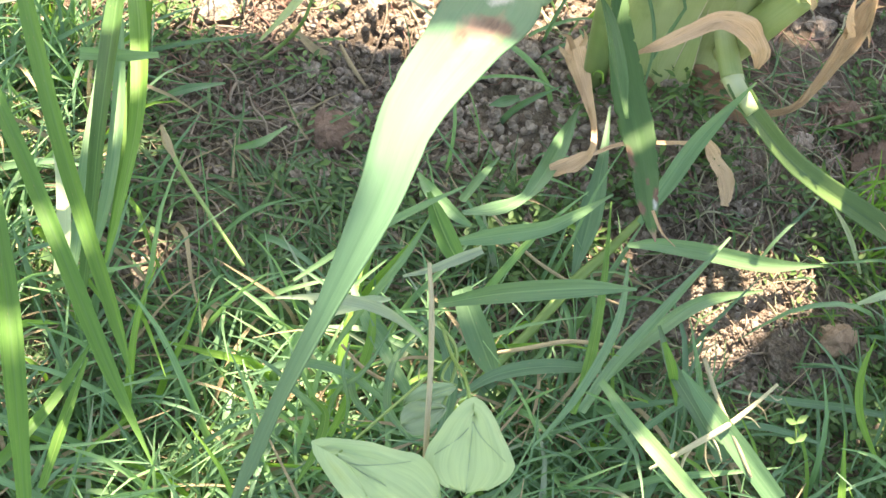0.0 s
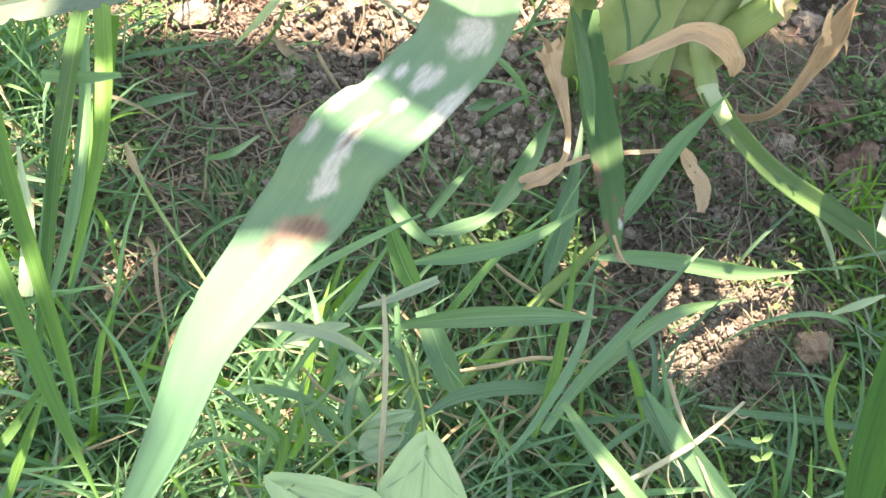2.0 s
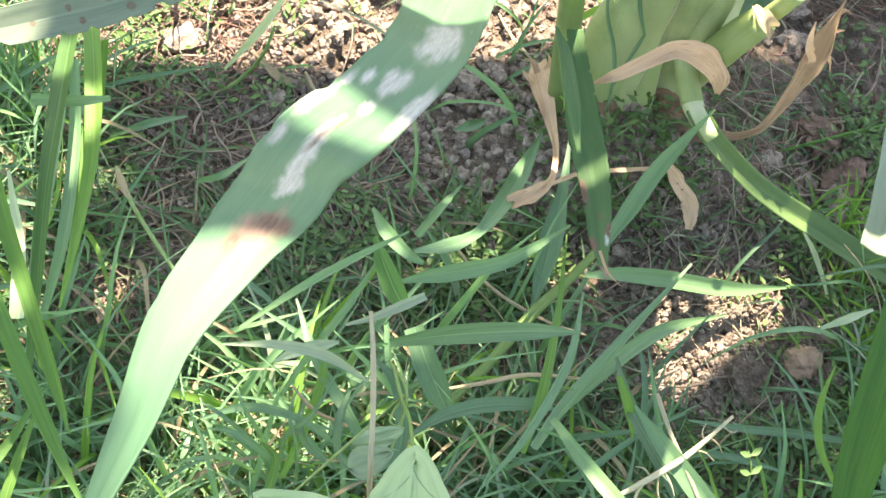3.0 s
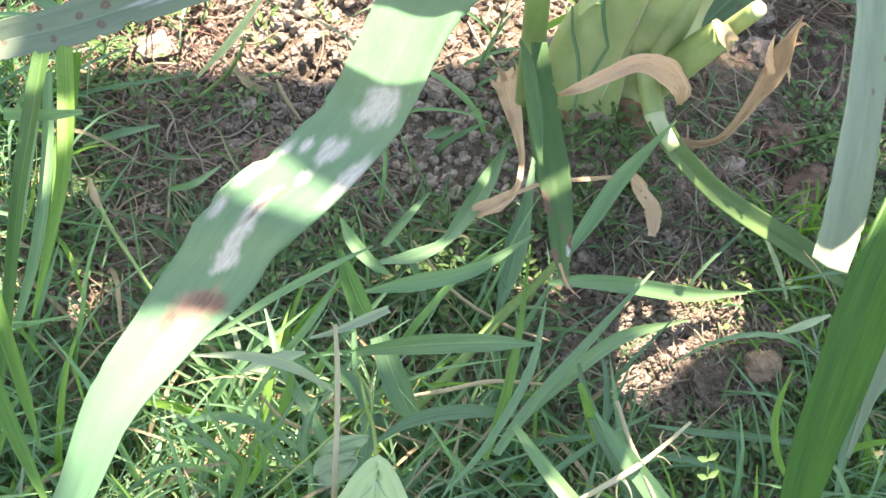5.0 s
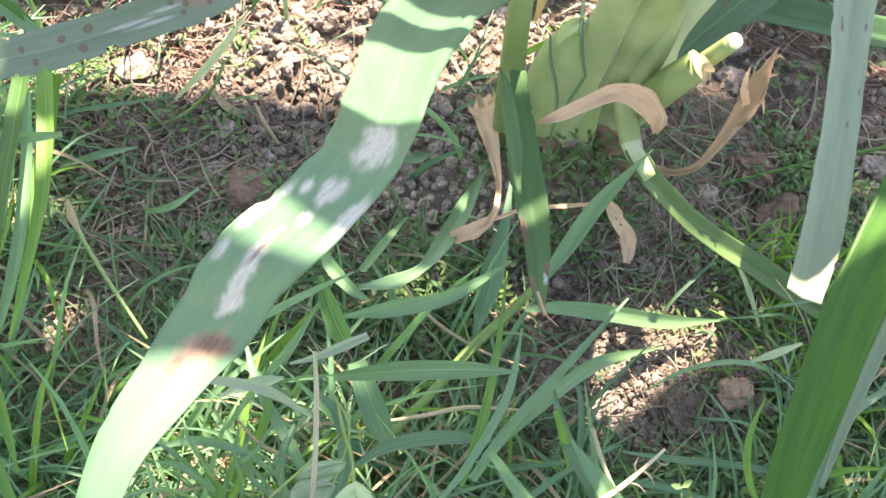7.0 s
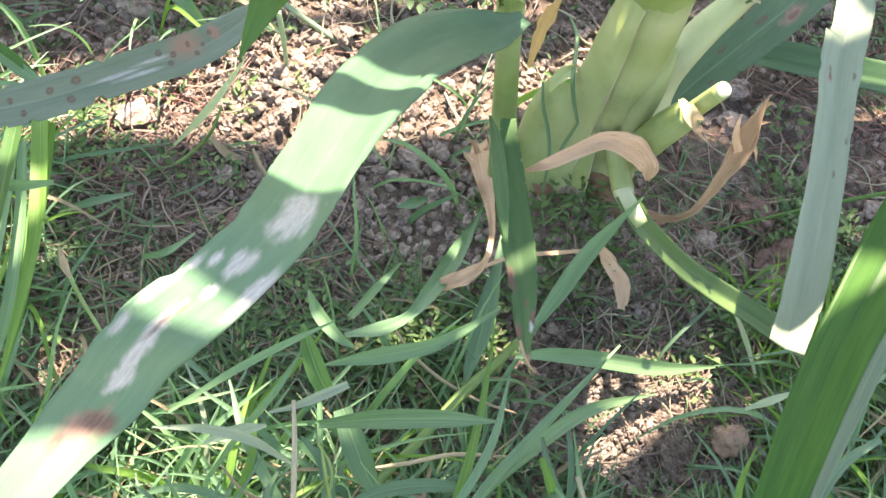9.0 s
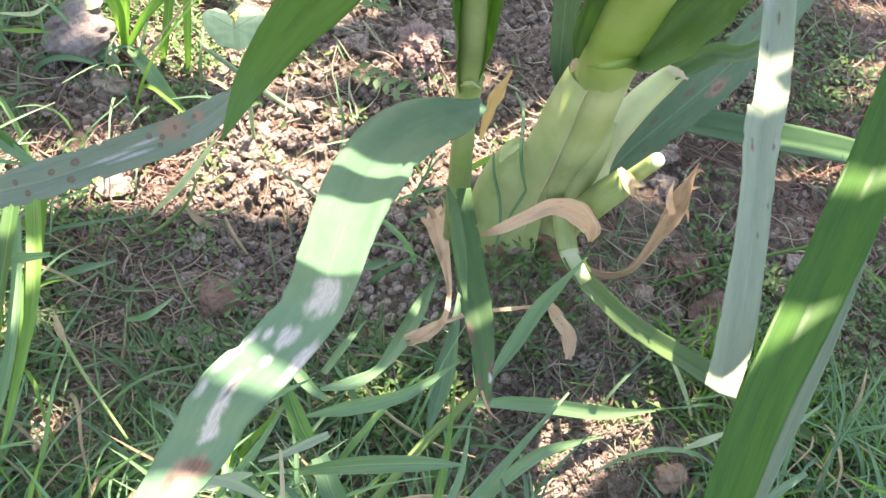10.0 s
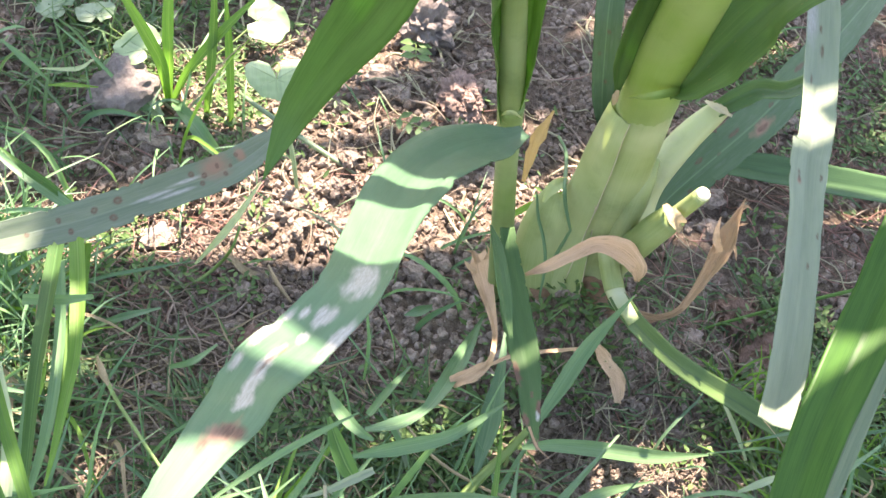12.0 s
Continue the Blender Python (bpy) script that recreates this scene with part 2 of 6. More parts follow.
# ---- shapes ----
def spline(points, values, n):
    """n + 1 places along a smooth line through the points, with the values carried along."""
    p = [Vector(q) for q in points]
    p = [2 * p[0] - p[1], *p, 2 * p[-1] - p[-2]]
    v = [values[0], *values, values[-1]]
    out = []
    spans = len(points) - 1
    for i in range(n + 1):
        s = min(i / n * spans, spans - 1e-6)
        k, f = int(s), s - int(s)
        a, b, c, d = p[k : k + 4]
        place = 0.5 * (2 * b + (c - a) * f + (2 * a - 5 * b + 4 * c - d) * f * f + (3 * b - a - 3 * c + d) * f**3)
        w0, w1, w2, w3 = v[k : k + 4]
        w = 0.5 * (2 * w1 + (w2 - w0) * f + (2 * w0 - 5 * w1 + 4 * w2 - w3) * f * f + (3 * w1 - w0 - 3 * w2 + w3) * f**3)
        out.append((place, max(w, 0.0003), i / n))
    return out


def mesh_of(name, verts, faces, uvs=None, material=None, smooth=True, marks=None):
    me = bpy.data.meshes.new(name)
    me.from_pydata(verts, [], faces)
    if uvs is not None:
        layer = me.uv_layers.new(name="UVMap")
        loops = np.zeros(len(me.loops), dtype=np.int32)
        me.loops.foreach_get("vertex_index", loops)
        layer.data.foreach_set("uv", np.asarray(uvs, dtype=np.float32)[loops].ravel())
    if marks is not None:
        attr = me.attributes.new("marks", "FLOAT_COLOR", "POINT")
        attr.data.foreach_set("color", np.asarray(marks, dtype=np.float32).ravel())
    if smooth:
        me.polygons.foreach_set("use_smooth", [True] * len(me.polygons))
    if material:
        me.materials.append(material)
    me.update()
    return me


def part(name, me, parent=None, label=""):
    """One mesh object, under a thing or a part where one is given."""
    ob = new(name, me)
    if parent:
        ob.parent = parent
    return tagged(ob, label)


def ribbon_data(points, widths, tilt=0.0, fold=0.18, across=4, n=24, ripple=0.0, twist=0.0, thick=0.0, face=None, seed=0, marker=None, tear=0.0, cut=None):
    """A leaf blade along a line: folded at the midrib, rippled at its edges, tilted and twisted about its length."""
    rows = spline(points, widths, n)
    face = Vector(face).normalized() if face else FACE
    verts, faces, uvs, marks, run = [], [], [], [], 0.0
    half = across // 2
    for i, (p, w, s) in enumerate(rows):
        tangent = (rows[min(i + 1, n)][0] - rows[max(i - 1, 0)][0]).normalized()
        if i:
            run += (p - rows[i - 1][0]).length
        side = tangent.cross(face)
        side = side.normalized() if side.length > 1e-4 else Vector((1, 0, 0))
        normal = side.cross(tangent).normalized()
        turn = Matrix.Rotation(radians(tilt + twist * s), 3, tangent)
        side, normal = turn @ side, turn @ normal
        for j in range(across + 1):
            u = j / across - 0.5
            wave = ripple * w * abs(2 * u) ** 2 * noise.noise((s * 9 + seed * 3.1, 2 * u * 1.3, seed * 1.7))
            jag = 1 + 0.05 * noise.noise((s * 25, (j > half) * 5.0, seed + 0.3)) * abs(2 * u)
            if tear:
                nick = noise.noise((s * 38, (j > half) * 7.0 + 2.0, seed + 0.9)) + 0.5 * noise.noise((s * 110, (j > half) * 7.0, seed + 4.0))
                jag -= tear * max(0.0, nick - 0.18) * abs(2 * u) ** 3
            if cut and (u > 0) == (cut[0] > 0) and cut[1] < s < cut[2]:
                jag *= 1 - cut[3]
            q = p + side * (u * w * jag) + normal * (fold * w * (abs(2 * u) - 0.5) * 0.5 + wave)
            verts.append(q)
            uvs.append((j / across, run * 10))
            if marker:
                marks.append(marker(j / across, s))
    for i in range(n):
        for j in range(across):
            a = i * (across + 1) + j
            faces.append((a, a + 1, a + across + 2, a + across + 1))
    if thick:
        count, top = len(verts), list(verts)
        width = across + 1
        for i in range(n + 1):
            for j in range(width):
                a = i * width + j
                e1 = top[min(i + 1, n) * width + j] - top[max(i - 1, 0) * width + j]
                e2 = top[i * width + min(j + 1, across)] - top[i * width + max(j - 1, 0)]
                nn = e2.cross(e1)
                verts.append(top[a] + (nn.normalized() if nn.length > 1e-12 else Vector((0, 0, -1))) * thick)
        uvs += uvs
        marks += marks
        faces += [tuple(v + count for v in reversed(f)) for f in faces]
        rim = [j for j in range(width)] + [i * width + across for i in range(1, n + 1)] + [n * width + j for j in range(across - 1, -1, -1)] + [i * width for i in range(n - 1, 0, -1)]
        for a, b in zip(rim, rim[1:] + rim[:1]):
            faces.append((b, a, a + count, b + count))
    return verts, faces, uvs, marks or None


def blade(name, points, widths, material, parent=None, label="", **how):
    how.setdefault("seed", round(abs(points[0][0]) * 1000) % 97)
    rib = how.pop("rib", None)
    v, f, u, m = ribbon_data(points, widths, **how)
    ob = part(name, mesh_of(name, v, f, u, material, True, m), parent, label)
    if rib:
        midrib(points, widths, rib, ob if name != "leaf_blade" else parent, **how)
    return ob


def midrib(points, widths, material, parent, radius=0.0004, **how):
    """The rib that runs along the fold of a leaf."""
    across, n = how.get("across", 4), how.get("n", 24)
    v, _, _, _ = ribbon_data(points, widths, **{**how, "marker": None, "thick": 0.0})
    line = [v[i * (across + 1) + across // 2] for i in range(0, n + 1, max(1, n // 14))]
    k = len(line)
    d, f, u = tube_data(line, [2 * radius * (1 - 0.7 * i / k) for i in range(k)], n=4 * k, around=6)
    return part("midrib", mesh_of("midrib", d, f, u, material), parent)


def tube_data(points, widths, n=20, around=14, flat=1.0, ribs=0.0, closed=True, seed=0, lip=0.0):
    """A round or flattened stem along a line."""
    rows = spline(points, widths, n)
    verts, faces, uvs = [], [], []
    side = None
    for i, (p, w, s) in enumerate(rows):
        tangent = (rows[min(i + 1, n)][0] - rows[max(i - 1, 0)][0]).normalized()
        side = (tangent.cross(FACE) if side is None else side - tangent * side.dot(tangent)).normalized()
        normal = side.cross(tangent).normalized()
        for j in range(around):
            a = 2 * math.pi * j / around
            r = w / 2 * (1 + ribs * noise.noise((math.cos(a) * 2.2, math.sin(a) * 2.2, s * 2 + seed)) + 0.02 * noise.noise((math.cos(a) * 7, math.sin(a) * 7, seed + s)))
            lift = lip * w * math.cos(a * 2 + seed) * (s**6)
            verts.append(p + side * (math.cos(a) * r) + normal * (math.sin(a) * r * flat) + tangent * lift)
            uvs.append((j / around, s))
    for i in range(n):
        for j in range(around):
            a, b = i * around + j, i * around + (j + 1) % around
            faces.append((a, b, b + around, a + around))
    if closed:
        faces.append(tuple(range(around))[::-1])
        faces.append(tuple(n * around + j for j in range(around)))
    return verts, faces, uvs


def tube(name, points, widths, material, parent=None, label="", **how):
    v, f, u = tube_data(points, widths, **how)
    return part(name, mesh_of(name, v, f, u, material), parent, label)


def wrap(name, points, widths, start, stop, material, parent=None, label="", n=24, flat=1.0, flare=0.0, ragged=0.0, around=20):
    """A leaf sheath: part of a tube from one angle to another, with free edges that stand off a little."""
    rows = spline(points, widths, n)
    verts, faces, uvs, side = [], [], [], None
    for i, (p, w, s) in enumerate(rows):
        tangent = (rows[min(i + 1, n)][0] - rows[max(i - 1, 0)][0]).normalized()
        side = (tangent.cross(FACE) if side is None else side - tangent * side.dot(tangent)).normalized()
        normal = side.cross(tangent).normalized()
        for j in range(around + 1):
            f = j / around
            a = radians(start + (stop - start) * f)
            edge = abs(2 * f - 1) ** 6
            r = w / 2 * (1.03 + flare * edge + 0.03 * noise.noise((math.cos(a) * 2, math.sin(a) * 2, s * 3 + start)))
            tear = ragged * w * s**4 * noise.noise((f * 6, start * 0.1, 1.3))
            verts.append(p + side * (math.cos(a) * r) + normal * (math.sin(a) * r * flat) + tangent * tear)
            uvs.append((f, s))
    k = around + 1
    for i in range(n):
        for j in range(around):
            a = i * k + j
            faces.append((a, a + 1, a + k + 1, a + k))
    ob = part(name, mesh_of(name, verts, faces, uvs, material), parent, label)
    if stop - start < 300:
        line = [verts[i * k] for i in range(0, n + 1, 4)]
        d, f, u = tube_data(line, [0.0007] * len(line), n=3 * len(line), around=5)
        part("margin", mesh_of("margin", d, f, u, PALE_STRAW), ob, "dry papery edge")
    return ob


def spots(*list_of, seed=0, fuzz=0.5):
    """Marks on a leaf. Each: kind 0 silver, 1 brown, 2 rust; across, along; half sizes; how soft."""

    def at(u, s):
        out = [0.0, 0.0, 0.0, 1.0]
        for kind, cu, cs, ru, rs, soft in list_of:
            n = noise.noise((u * 9 + seed, s * 60, kind * 3.3)) + 0.5 * noise.noise((u * 22, s * 150, seed))
            d = math.hypot((u - cu) / ru, (s - cs) / rs) + fuzz * n
            pale = 0.6 * math.exp(-((d / 0.5) ** 2)) if kind == 1 and ru < 0.15 else 0.0
            out[kind] = max(out[kind], min(1.0, max(0.0, (1 + soft / 2 - d) / soft)) * (1 - pale))
        return out

    return at


def empty(name, place, label, category, group=""):
    ob = new(name)
    ob.location = place
    ob.empty_display_size = 0.02
    bpy.context.view_layer.update()
    return tagged(ob, label, category, group)


def adopt(thing):
    """Parts are built where they stand; undo the thing's own place for them."""
    for child in thing.children:
        child.matrix_parent_inverse = thing.matrix_basis.inverted()


# ---- ground ----
def ground_height(x, y):
    h = 0.012 * noise.noise((x * 6, y * 6, 0.3)) + 0.007 * noise.noise((x * 19, y * 19, 1.7)) + 0.004 * noise.noise((x * 60, y * 60, 4.1))
    h += 0.016 * math.exp(-((x + 0.022) ** 2 + (y - 0.018) ** 2) / 0.0008)
    h += 0.046 * math.exp(-((x + 0.018) ** 2 + (y - 0.022) ** 2) / 0.0042)
    if abs(x + 0.08) < 0.6 and abs(y - 0.05) < 0.6:
        wx, wy = x + 0.006 * noise.noise((x * 55, y * 55, 7.0)), y + 0.006 * noise.noise((x * 55, y * 55, 3.0))
        big, small = noise.voronoi((wx * 80, wy * 80, 0.5))[0], noise.voronoi((wx * 190, wy * 190, 0.2))[0]
        loose = max(0.15, min(1.0, 0.55 + 0.9 * noise.noise((x * 13, y * 13, 6.0))))
        h += loose * (0.0075 * min(1.0, 1.6 * (big[1] - big[0])) * (0.4 + noise.noise((x * 45, y * 45, 8.0))) + 0.0028 * min(1.0, 1.8 * (small[1] - small[0])))
    far = max(0.0, math.hypot(x, y) - 1.0)
    return h * (1 / (1 + far)) + 0.006


def steps_of(dense, step, reach):
    s, out, gap = 0.0, [0.0], step
    while s < reach:
        s += gap
        out.append(s)
        if s > dense:
            gap *= 1.4
    return [-v for v in out[:0:-1]] + out


def build_ground():
    xs = [v - 0.08 for v in steps_of(0.45, 0.0023, 60)]
    ys = [v + 0.05 for v in steps_of(0.47, 0.0023, 60)]
    verts = [(x, y, ground_height(x, y)) for y in ys for x in xs]
    w = len(xs)
    faces = [(j * w + i, j * w + i + 1, (j + 1) * w + i + 1, (j + 1) * w + i) for j in range(len(ys) - 1) for i in range(w - 1)]
    ob = part("ground", mesh_of("ground", verts, faces, None, SOIL))
    return tagged(ob, "bare brown crumbly garden soil under weeds", "ground", kind="structure")


build_ground()


# ---- the maize plant ----
plant = empty("maize_plant", (0.0, 0.03, 0.03), "young maize plant with pale green sheaths, tillers and torn lower leaves", "plant")
tube("stalk", [(-0.0201, 0.0360, 0.0400), (-0.0209, 0.0418, 0.0550), (-0.0213, 0.0532, 0.0850), (-0.0233, 0.0545, 0.1300), (-0.0245, 0.0550, 0.1700), (-0.0249, 0.0508, 0.2050), (-0.0252, 0.0477, 0.2240), (-0.0259, 0.0445, 0.2380)], [0.0486, 0.0555, 0.0508, 0.0411, 0.0376, 0.0345, 0.0319, 0.0273], SHEATH, plant,
     "pale green stalk wrapped in smooth sheaths", around=32, n=36, flat=0.85, ribs=0.06, seed=2)
wrap("outer_sheath", [(-0.0240, 0.0340, 0.0280), (-0.0253, 0.0376, 0.0460), (-0.0258, 0.0432, 0.0600), (-0.0256, 0.0521, 0.0900), (-0.0260, 0.0539, 0.1320), (-0.0264, 0.0535, 0.1680), (-0.0283, 0.0495, 0.1980), (-0.0282, 0.0505, 0.2080)], [0.0500, 0.0558, 0.0590, 0.0535, 0.0431, 0.0403, 0.0338, 0.0315], 98, 250, SHEATH, plant,
     "yellow-green outer sheath with a free edge", n=32, flat=0.9, flare=0.02, ragged=0.08)
wrap("outer_sheath", [(-0.0205, 0.0360, 0.0300), (-0.0212, 0.0405, 0.0500), (-0.0227, 0.0451, 0.0640), (-0.0257, 0.0504, 0.0920), (-0.0289, 0.0521, 0.1180)], [0.0520, 0.0557, 0.0537, 0.0425, 0.0246], 80, 215, SHEATH, plant,
     "torn short sheath with a papery margin", n=24, flat=1.0, flare=0.12, ragged=0.3)
wrap("bulging_sheath", [(-0.0345, 0.0280, 0.0280), (-0.0367, 0.0310, 0.0450), (-0.0410, 0.0361, 0.0580), (-0.0472, 0.0431, 0.0820), (-0.0502, 0.0476, 0.1080), (-0.0522, 0.0511, 0.1220)], [0.0380, 0.0420, 0.0464, 0.0400, 0.0290, 0.0160], 60, 260, SHEATH, plant,
     "bulging lower sheath with a whitish rim", n=24, flat=0.85, flare=0.1)
tube("belly_sheath", [(-0.009, 0.034, 0.098), (-0.008, 0.04, 0.118), (-0.007, 0.048, 0.138), (-0.007, 0.056, 0.153), (-0.005, 0.066, 0.16)], [0.0090, 0.0135, 0.0150, 0.0135, 0.0070], SHEATH, plant,
     "smooth swollen sheath of the side tiller", around=20, n=24, flat=0.9, ribs=0.05, seed=8)
blade("pale_rim", [(-0.059, 0.035, 0.122), (-0.058, 0.04, 0.127), (-0.055, 0.044, 0.131), (-0.05, 0.052, 0.131)], [0.0020, 0.0062, 0.0075, 0.0030], SHEATH_PALE, plant, "whitish rim of the bulging sheath", across=6, n=14, fold=0.5, ripple=0.3)
blade("torn_lip", [(-0.0345, 0.0446, 0.1340), (-0.0310, 0.0391, 0.1380), (-0.0284, 0.0345, 0.1370), (-0.0279, 0.0321, 0.1310)], [0.0007, 0.0021, 0.0024, 0.0007], PALE_STRAW, plant, "papery torn lip of a sheath", across=4, n=12, fold=0.5, ripple=0.8)
tube("side_tiller", [(-0.0128, 0.0394, 0.0700), (-0.0088, 0.0493, 0.0850), (-0.0047, 0.0615, 0.1000), (-0.0023, 0.0751, 0.1150), (0.0008, 0.0822, 0.1300), (0.0097, 0.0999, 0.1480), (0.0184, 0.1140, 0.1580), (0.0248, 0.1234, 0.1630)], [0.0219, 0.0289, 0.0302, 0.0222, 0.0192, 0.0177, 0.0155, 0.0127], SHEATH_PALE, plant,
     "pale swollen side tiller", around=20, n=32, flat=0.8, ribs=0.08, seed=5)
blade("ligule", [(0.0132, 0.1218, 0.1660), (0.0178, 0.1141, 0.1720), (0.0248, 0.1126, 0.1720), (0.0321, 0.1169, 0.1660)], [0.0020, 0.0042, 0.0046, 0.0018], PALE_STRAW, plant, "papery pale ligule", n=10, fold=0.4, ripple=0.7)
wrap("inner_whorl", [(-0.0236, 0.0485, 0.2080), (-0.0252, 0.0437, 0.2290), (-0.0266, 0.0360, 0.2520), (-0.0274, 0.0218, 0.2970), (-0.0269, 0.0011, 0.3500), (-0.0270, -0.0231, 0.4000), (-0.0275, -0.0350, 0.4300)], [0.0299, 0.0316, 0.0322, 0.0308, 0.0284, 0.0168, 0.0018], 0, 360, WHORL, plant,
     "bright green inner whorl of the stalk", n=24, flat=0.75, flare=0.0)
blade("main_leaf", [(-0.0168, 0.0281, 0.2500), (-0.0122, 0.0217, 0.2720), (-0.0050, 0.0228, 0.2970), (0.0049, 0.0224, 0.3300), (0.0156, 0.0135, 0.3700), (0.0390, 0.0360, 0.3950), (0.0700, 0.0800, 0.4000)], [0.0060, 0.0246, 0.0371, 0.0411, 0.0387, 0.0298, 0.0075], LEAF, plant,
      "dark green blade springing from the collar", across=12, n=40, fold=0.4, tilt=-14, thick=0.0003, ripple=0.2)
blade("collar", [(-0.0379, 0.0193, 0.2460), (-0.0308, 0.0111, 0.2580), (-0.0226, 0.0132, 0.2620), (-0.0151, 0.0225, 0.2600), (-0.0087, 0.0382, 0.2540)], [0.0015, 0.0035, 0.0047, 0.0042, 0.0012], WHORL, plant, "yellowish leaf collar", n=14, fold=0.5)
blade("whorl_leaf", [(-0.0435, 0.0303, 0.2320), (-0.0470, 0.0260, 0.2580), (-0.0480, 0.0206, 0.2880), (-0.0486, 0.0132, 0.3220), (-0.0498, 0.0017, 0.3600)], [0.0031, 0.0120, 0.0156, 0.0138, 0.0078], LEAF_DARK, plant, "dark green leaf edge curled round the whorl", across=8, n=24, fold=0.7, tilt=30, thick=0.0003)
blade("ligule", [(-0.0432, 0.0240, 0.2320), (-0.0441, 0.0220, 0.2400), (-0.0441, 0.0225, 0.2450)], [0.0018, 0.0037, 0.0018], STRAW, plant, n=8, fold=0.4, ripple=0.6)
blade("tiller_leaf", [(0.0207, 0.1178, 0.1650), (0.0328, 0.1291, 0.1720), (0.0432, 0.1399, 0.1740), (0.0606, 0.1559, 0.1660), (0.0795, 0.1878, 0.1550), (0.1003, 0.2268, 0.1400)], [0.0106, 0.0141, 0.0127, 0.0115, 0.0097, 0.0054], LEAF, plant, "narrow folded tiller blade",
      across=8, n=30, fold=0.8, tilt=18, thick=0.0003, ripple=0.2)
blade("rear_leaf", [(-0.0405, 0.0616, 0.1700), (-0.0480, 0.0656, 0.1900), (-0.0552, 0.0711, 0.2150), (-0.0616, 0.0756, 0.2400), (-0.0682, 0.0893, 0.2600), (-0.0753, 0.1020, 0.2800)], [0.0054, 0.0133, 0.0163, 0.0172, 0.0158, 0.0094], LEAF_SPOTTED, plant, "dull green leaf behind the stalk", across=16, n=60, fold=0.25, tilt=15, thick=0.0003,
      marker=spots((1, .6, .3, .06, .012, .6), (1, .3, .45, .06, .012, .6), (1, .6, .55, .06, .01, .6)))
blade("spotted_leaf", [(0.0114, 0.0891, 0.0800), (0.0200, 0.1073, 0.0900), (0.0378, 0.1382, 0.1030), (0.0589, 0.1794, 0.1100), (0.0819, 0.2359, 0.1120), (0.1073, 0.3100, 0.1080), (0.1428, 0.4230, 0.0900)], [0.0112, 0.0224, 0.0272, 0.0292, 0.0294, 0.0275, 0.0180], LEAF_SPOTTED, plant,
      "dull green leaf with brown fungal spots", tear=0.3, across=32, n=260, fold=0.22, tilt=8, thick=0.0003, ripple=0.1,
      marker=spots((1, .3, .3, 0.044, 0.0124, .6), (1, .75, .22, 0.039, 0.0099, .6), (1, .35, .43, 0.055, 0.0161, .6), (1, .7, .5, 0.055, 0.0149, .6), (2, .68, .5, .12, .03, .9), (1, .45, .56, 0.039, 0.0087, .6), (1, .6, .63, 0.044, 0.0124, .6), (1, .3, .68, 0.050, 0.0149, .6), (1, .65, .74, 0.044, 0.0124, .6), (1, .5, .36, 0.028, 0.0074, .6), (1, .4, .8, .08, .02, .5)))
blade("back_leaf", [(0.0206, 0.1756, 0.0500), (0.0502, 0.1886, 0.0500), (0.0835, 0.2000, 0.0480), (0.1269, 0.2162, 0.0420), (0.1761, 0.2347, 0.0350), (0.2323, 0.2576, 0.0250)], [0.0057, 0.0187, 0.0230, 0.0241, 0.0228, 0.0172], LEAF_DULL, plant,
      "long grey-green leaf lying across the soil behind", across=10, n=30, fold=0.5, tilt=-10, thick=0.0003)
tube("cut_stub_sheath", [(-0.0050, 0.0280, 0.0900), (0.0004, 0.0304, 0.1100), (0.0080, 0.0328, 0.1330), (0.0152, 0.0339, 0.1520)], [0.0156, 0.0188, 0.0184, 0.0168], SHEATH, plant, "sheathed stub of a cut tiller", around=18, n=16, flat=0.9, ribs=0.05, seed=1, lip=0.1)
stub = tube("cut_stem", [(0.0116, 0.0329, 0.1420), (0.0188, 0.0330, 0.1630), (0.0241, 0.0311, 0.1820)], [0.0102, 0.0099, 0.0094], SHEATH, plant, "cleanly cut green stem", around=16, n=8)
tube("cut_face", [(0.0240, 0.0308, 0.1820), (0.0245, 0.0304, 0.1842)], [0.0084, 0.0084], PITH, stub, "pale cut end", around=16, n=2)
blade("torn_collar", [(0.0076, 0.0338, 0.1600), (0.0113, 0.0241, 0.1660), (0.0163, 0.0201, 0.1650), (0.0219, 0.0227, 0.1540)], [0.0027, 0.0072, 0.0079, 0.0027], STRAW, plant, "torn papery sheath rim", n=12, fold=0.6, ripple=0.9)
tube("lower_stem", [(-0.0141, 0.0320, 0.1100), (-0.0062, 0.0155, 0.1070), (0.0005, 0.0051, 0.1030)], [0.0119, 0.0128, 0.0128], SHEATH, plant, around=14, n=10)
tube("node", [(-0.0007, 0.0064, 0.1035), (0.0010, 0.0044, 0.1030), (0.0040, 0.0011, 0.1020), (0.0101, -0.0037, 0.1000), (0.0177, -0.0086, 0.0980)], [0.0117, 0.0121, 0.0114, 0.0103, 0.0082], NODE_PALE, plant, "whitish swollen node", around=14, n=8)
blade("lower_leaf", [(0.001, 0.001, 0.105), (0.01, -0.004, 0.101), (0.023, -0.007, 0.092), (0.058, -0.001, 0.062), (0.1, 0.001, 0.045), (0.138, -0.002, 0.037), (0.176, -0.005, 0.03), (0.21, -0.008, 0.024)], [0.0103, 0.0122, 0.0124, 0.0135, 0.0145, 0.0150, 0.0135, 0.0040], LEAF_SOFT, plant,
      "pale green leaf bent down from the whitish node", across=10, n=40, fold=0.5, tilt=-4, thick=0.0003)
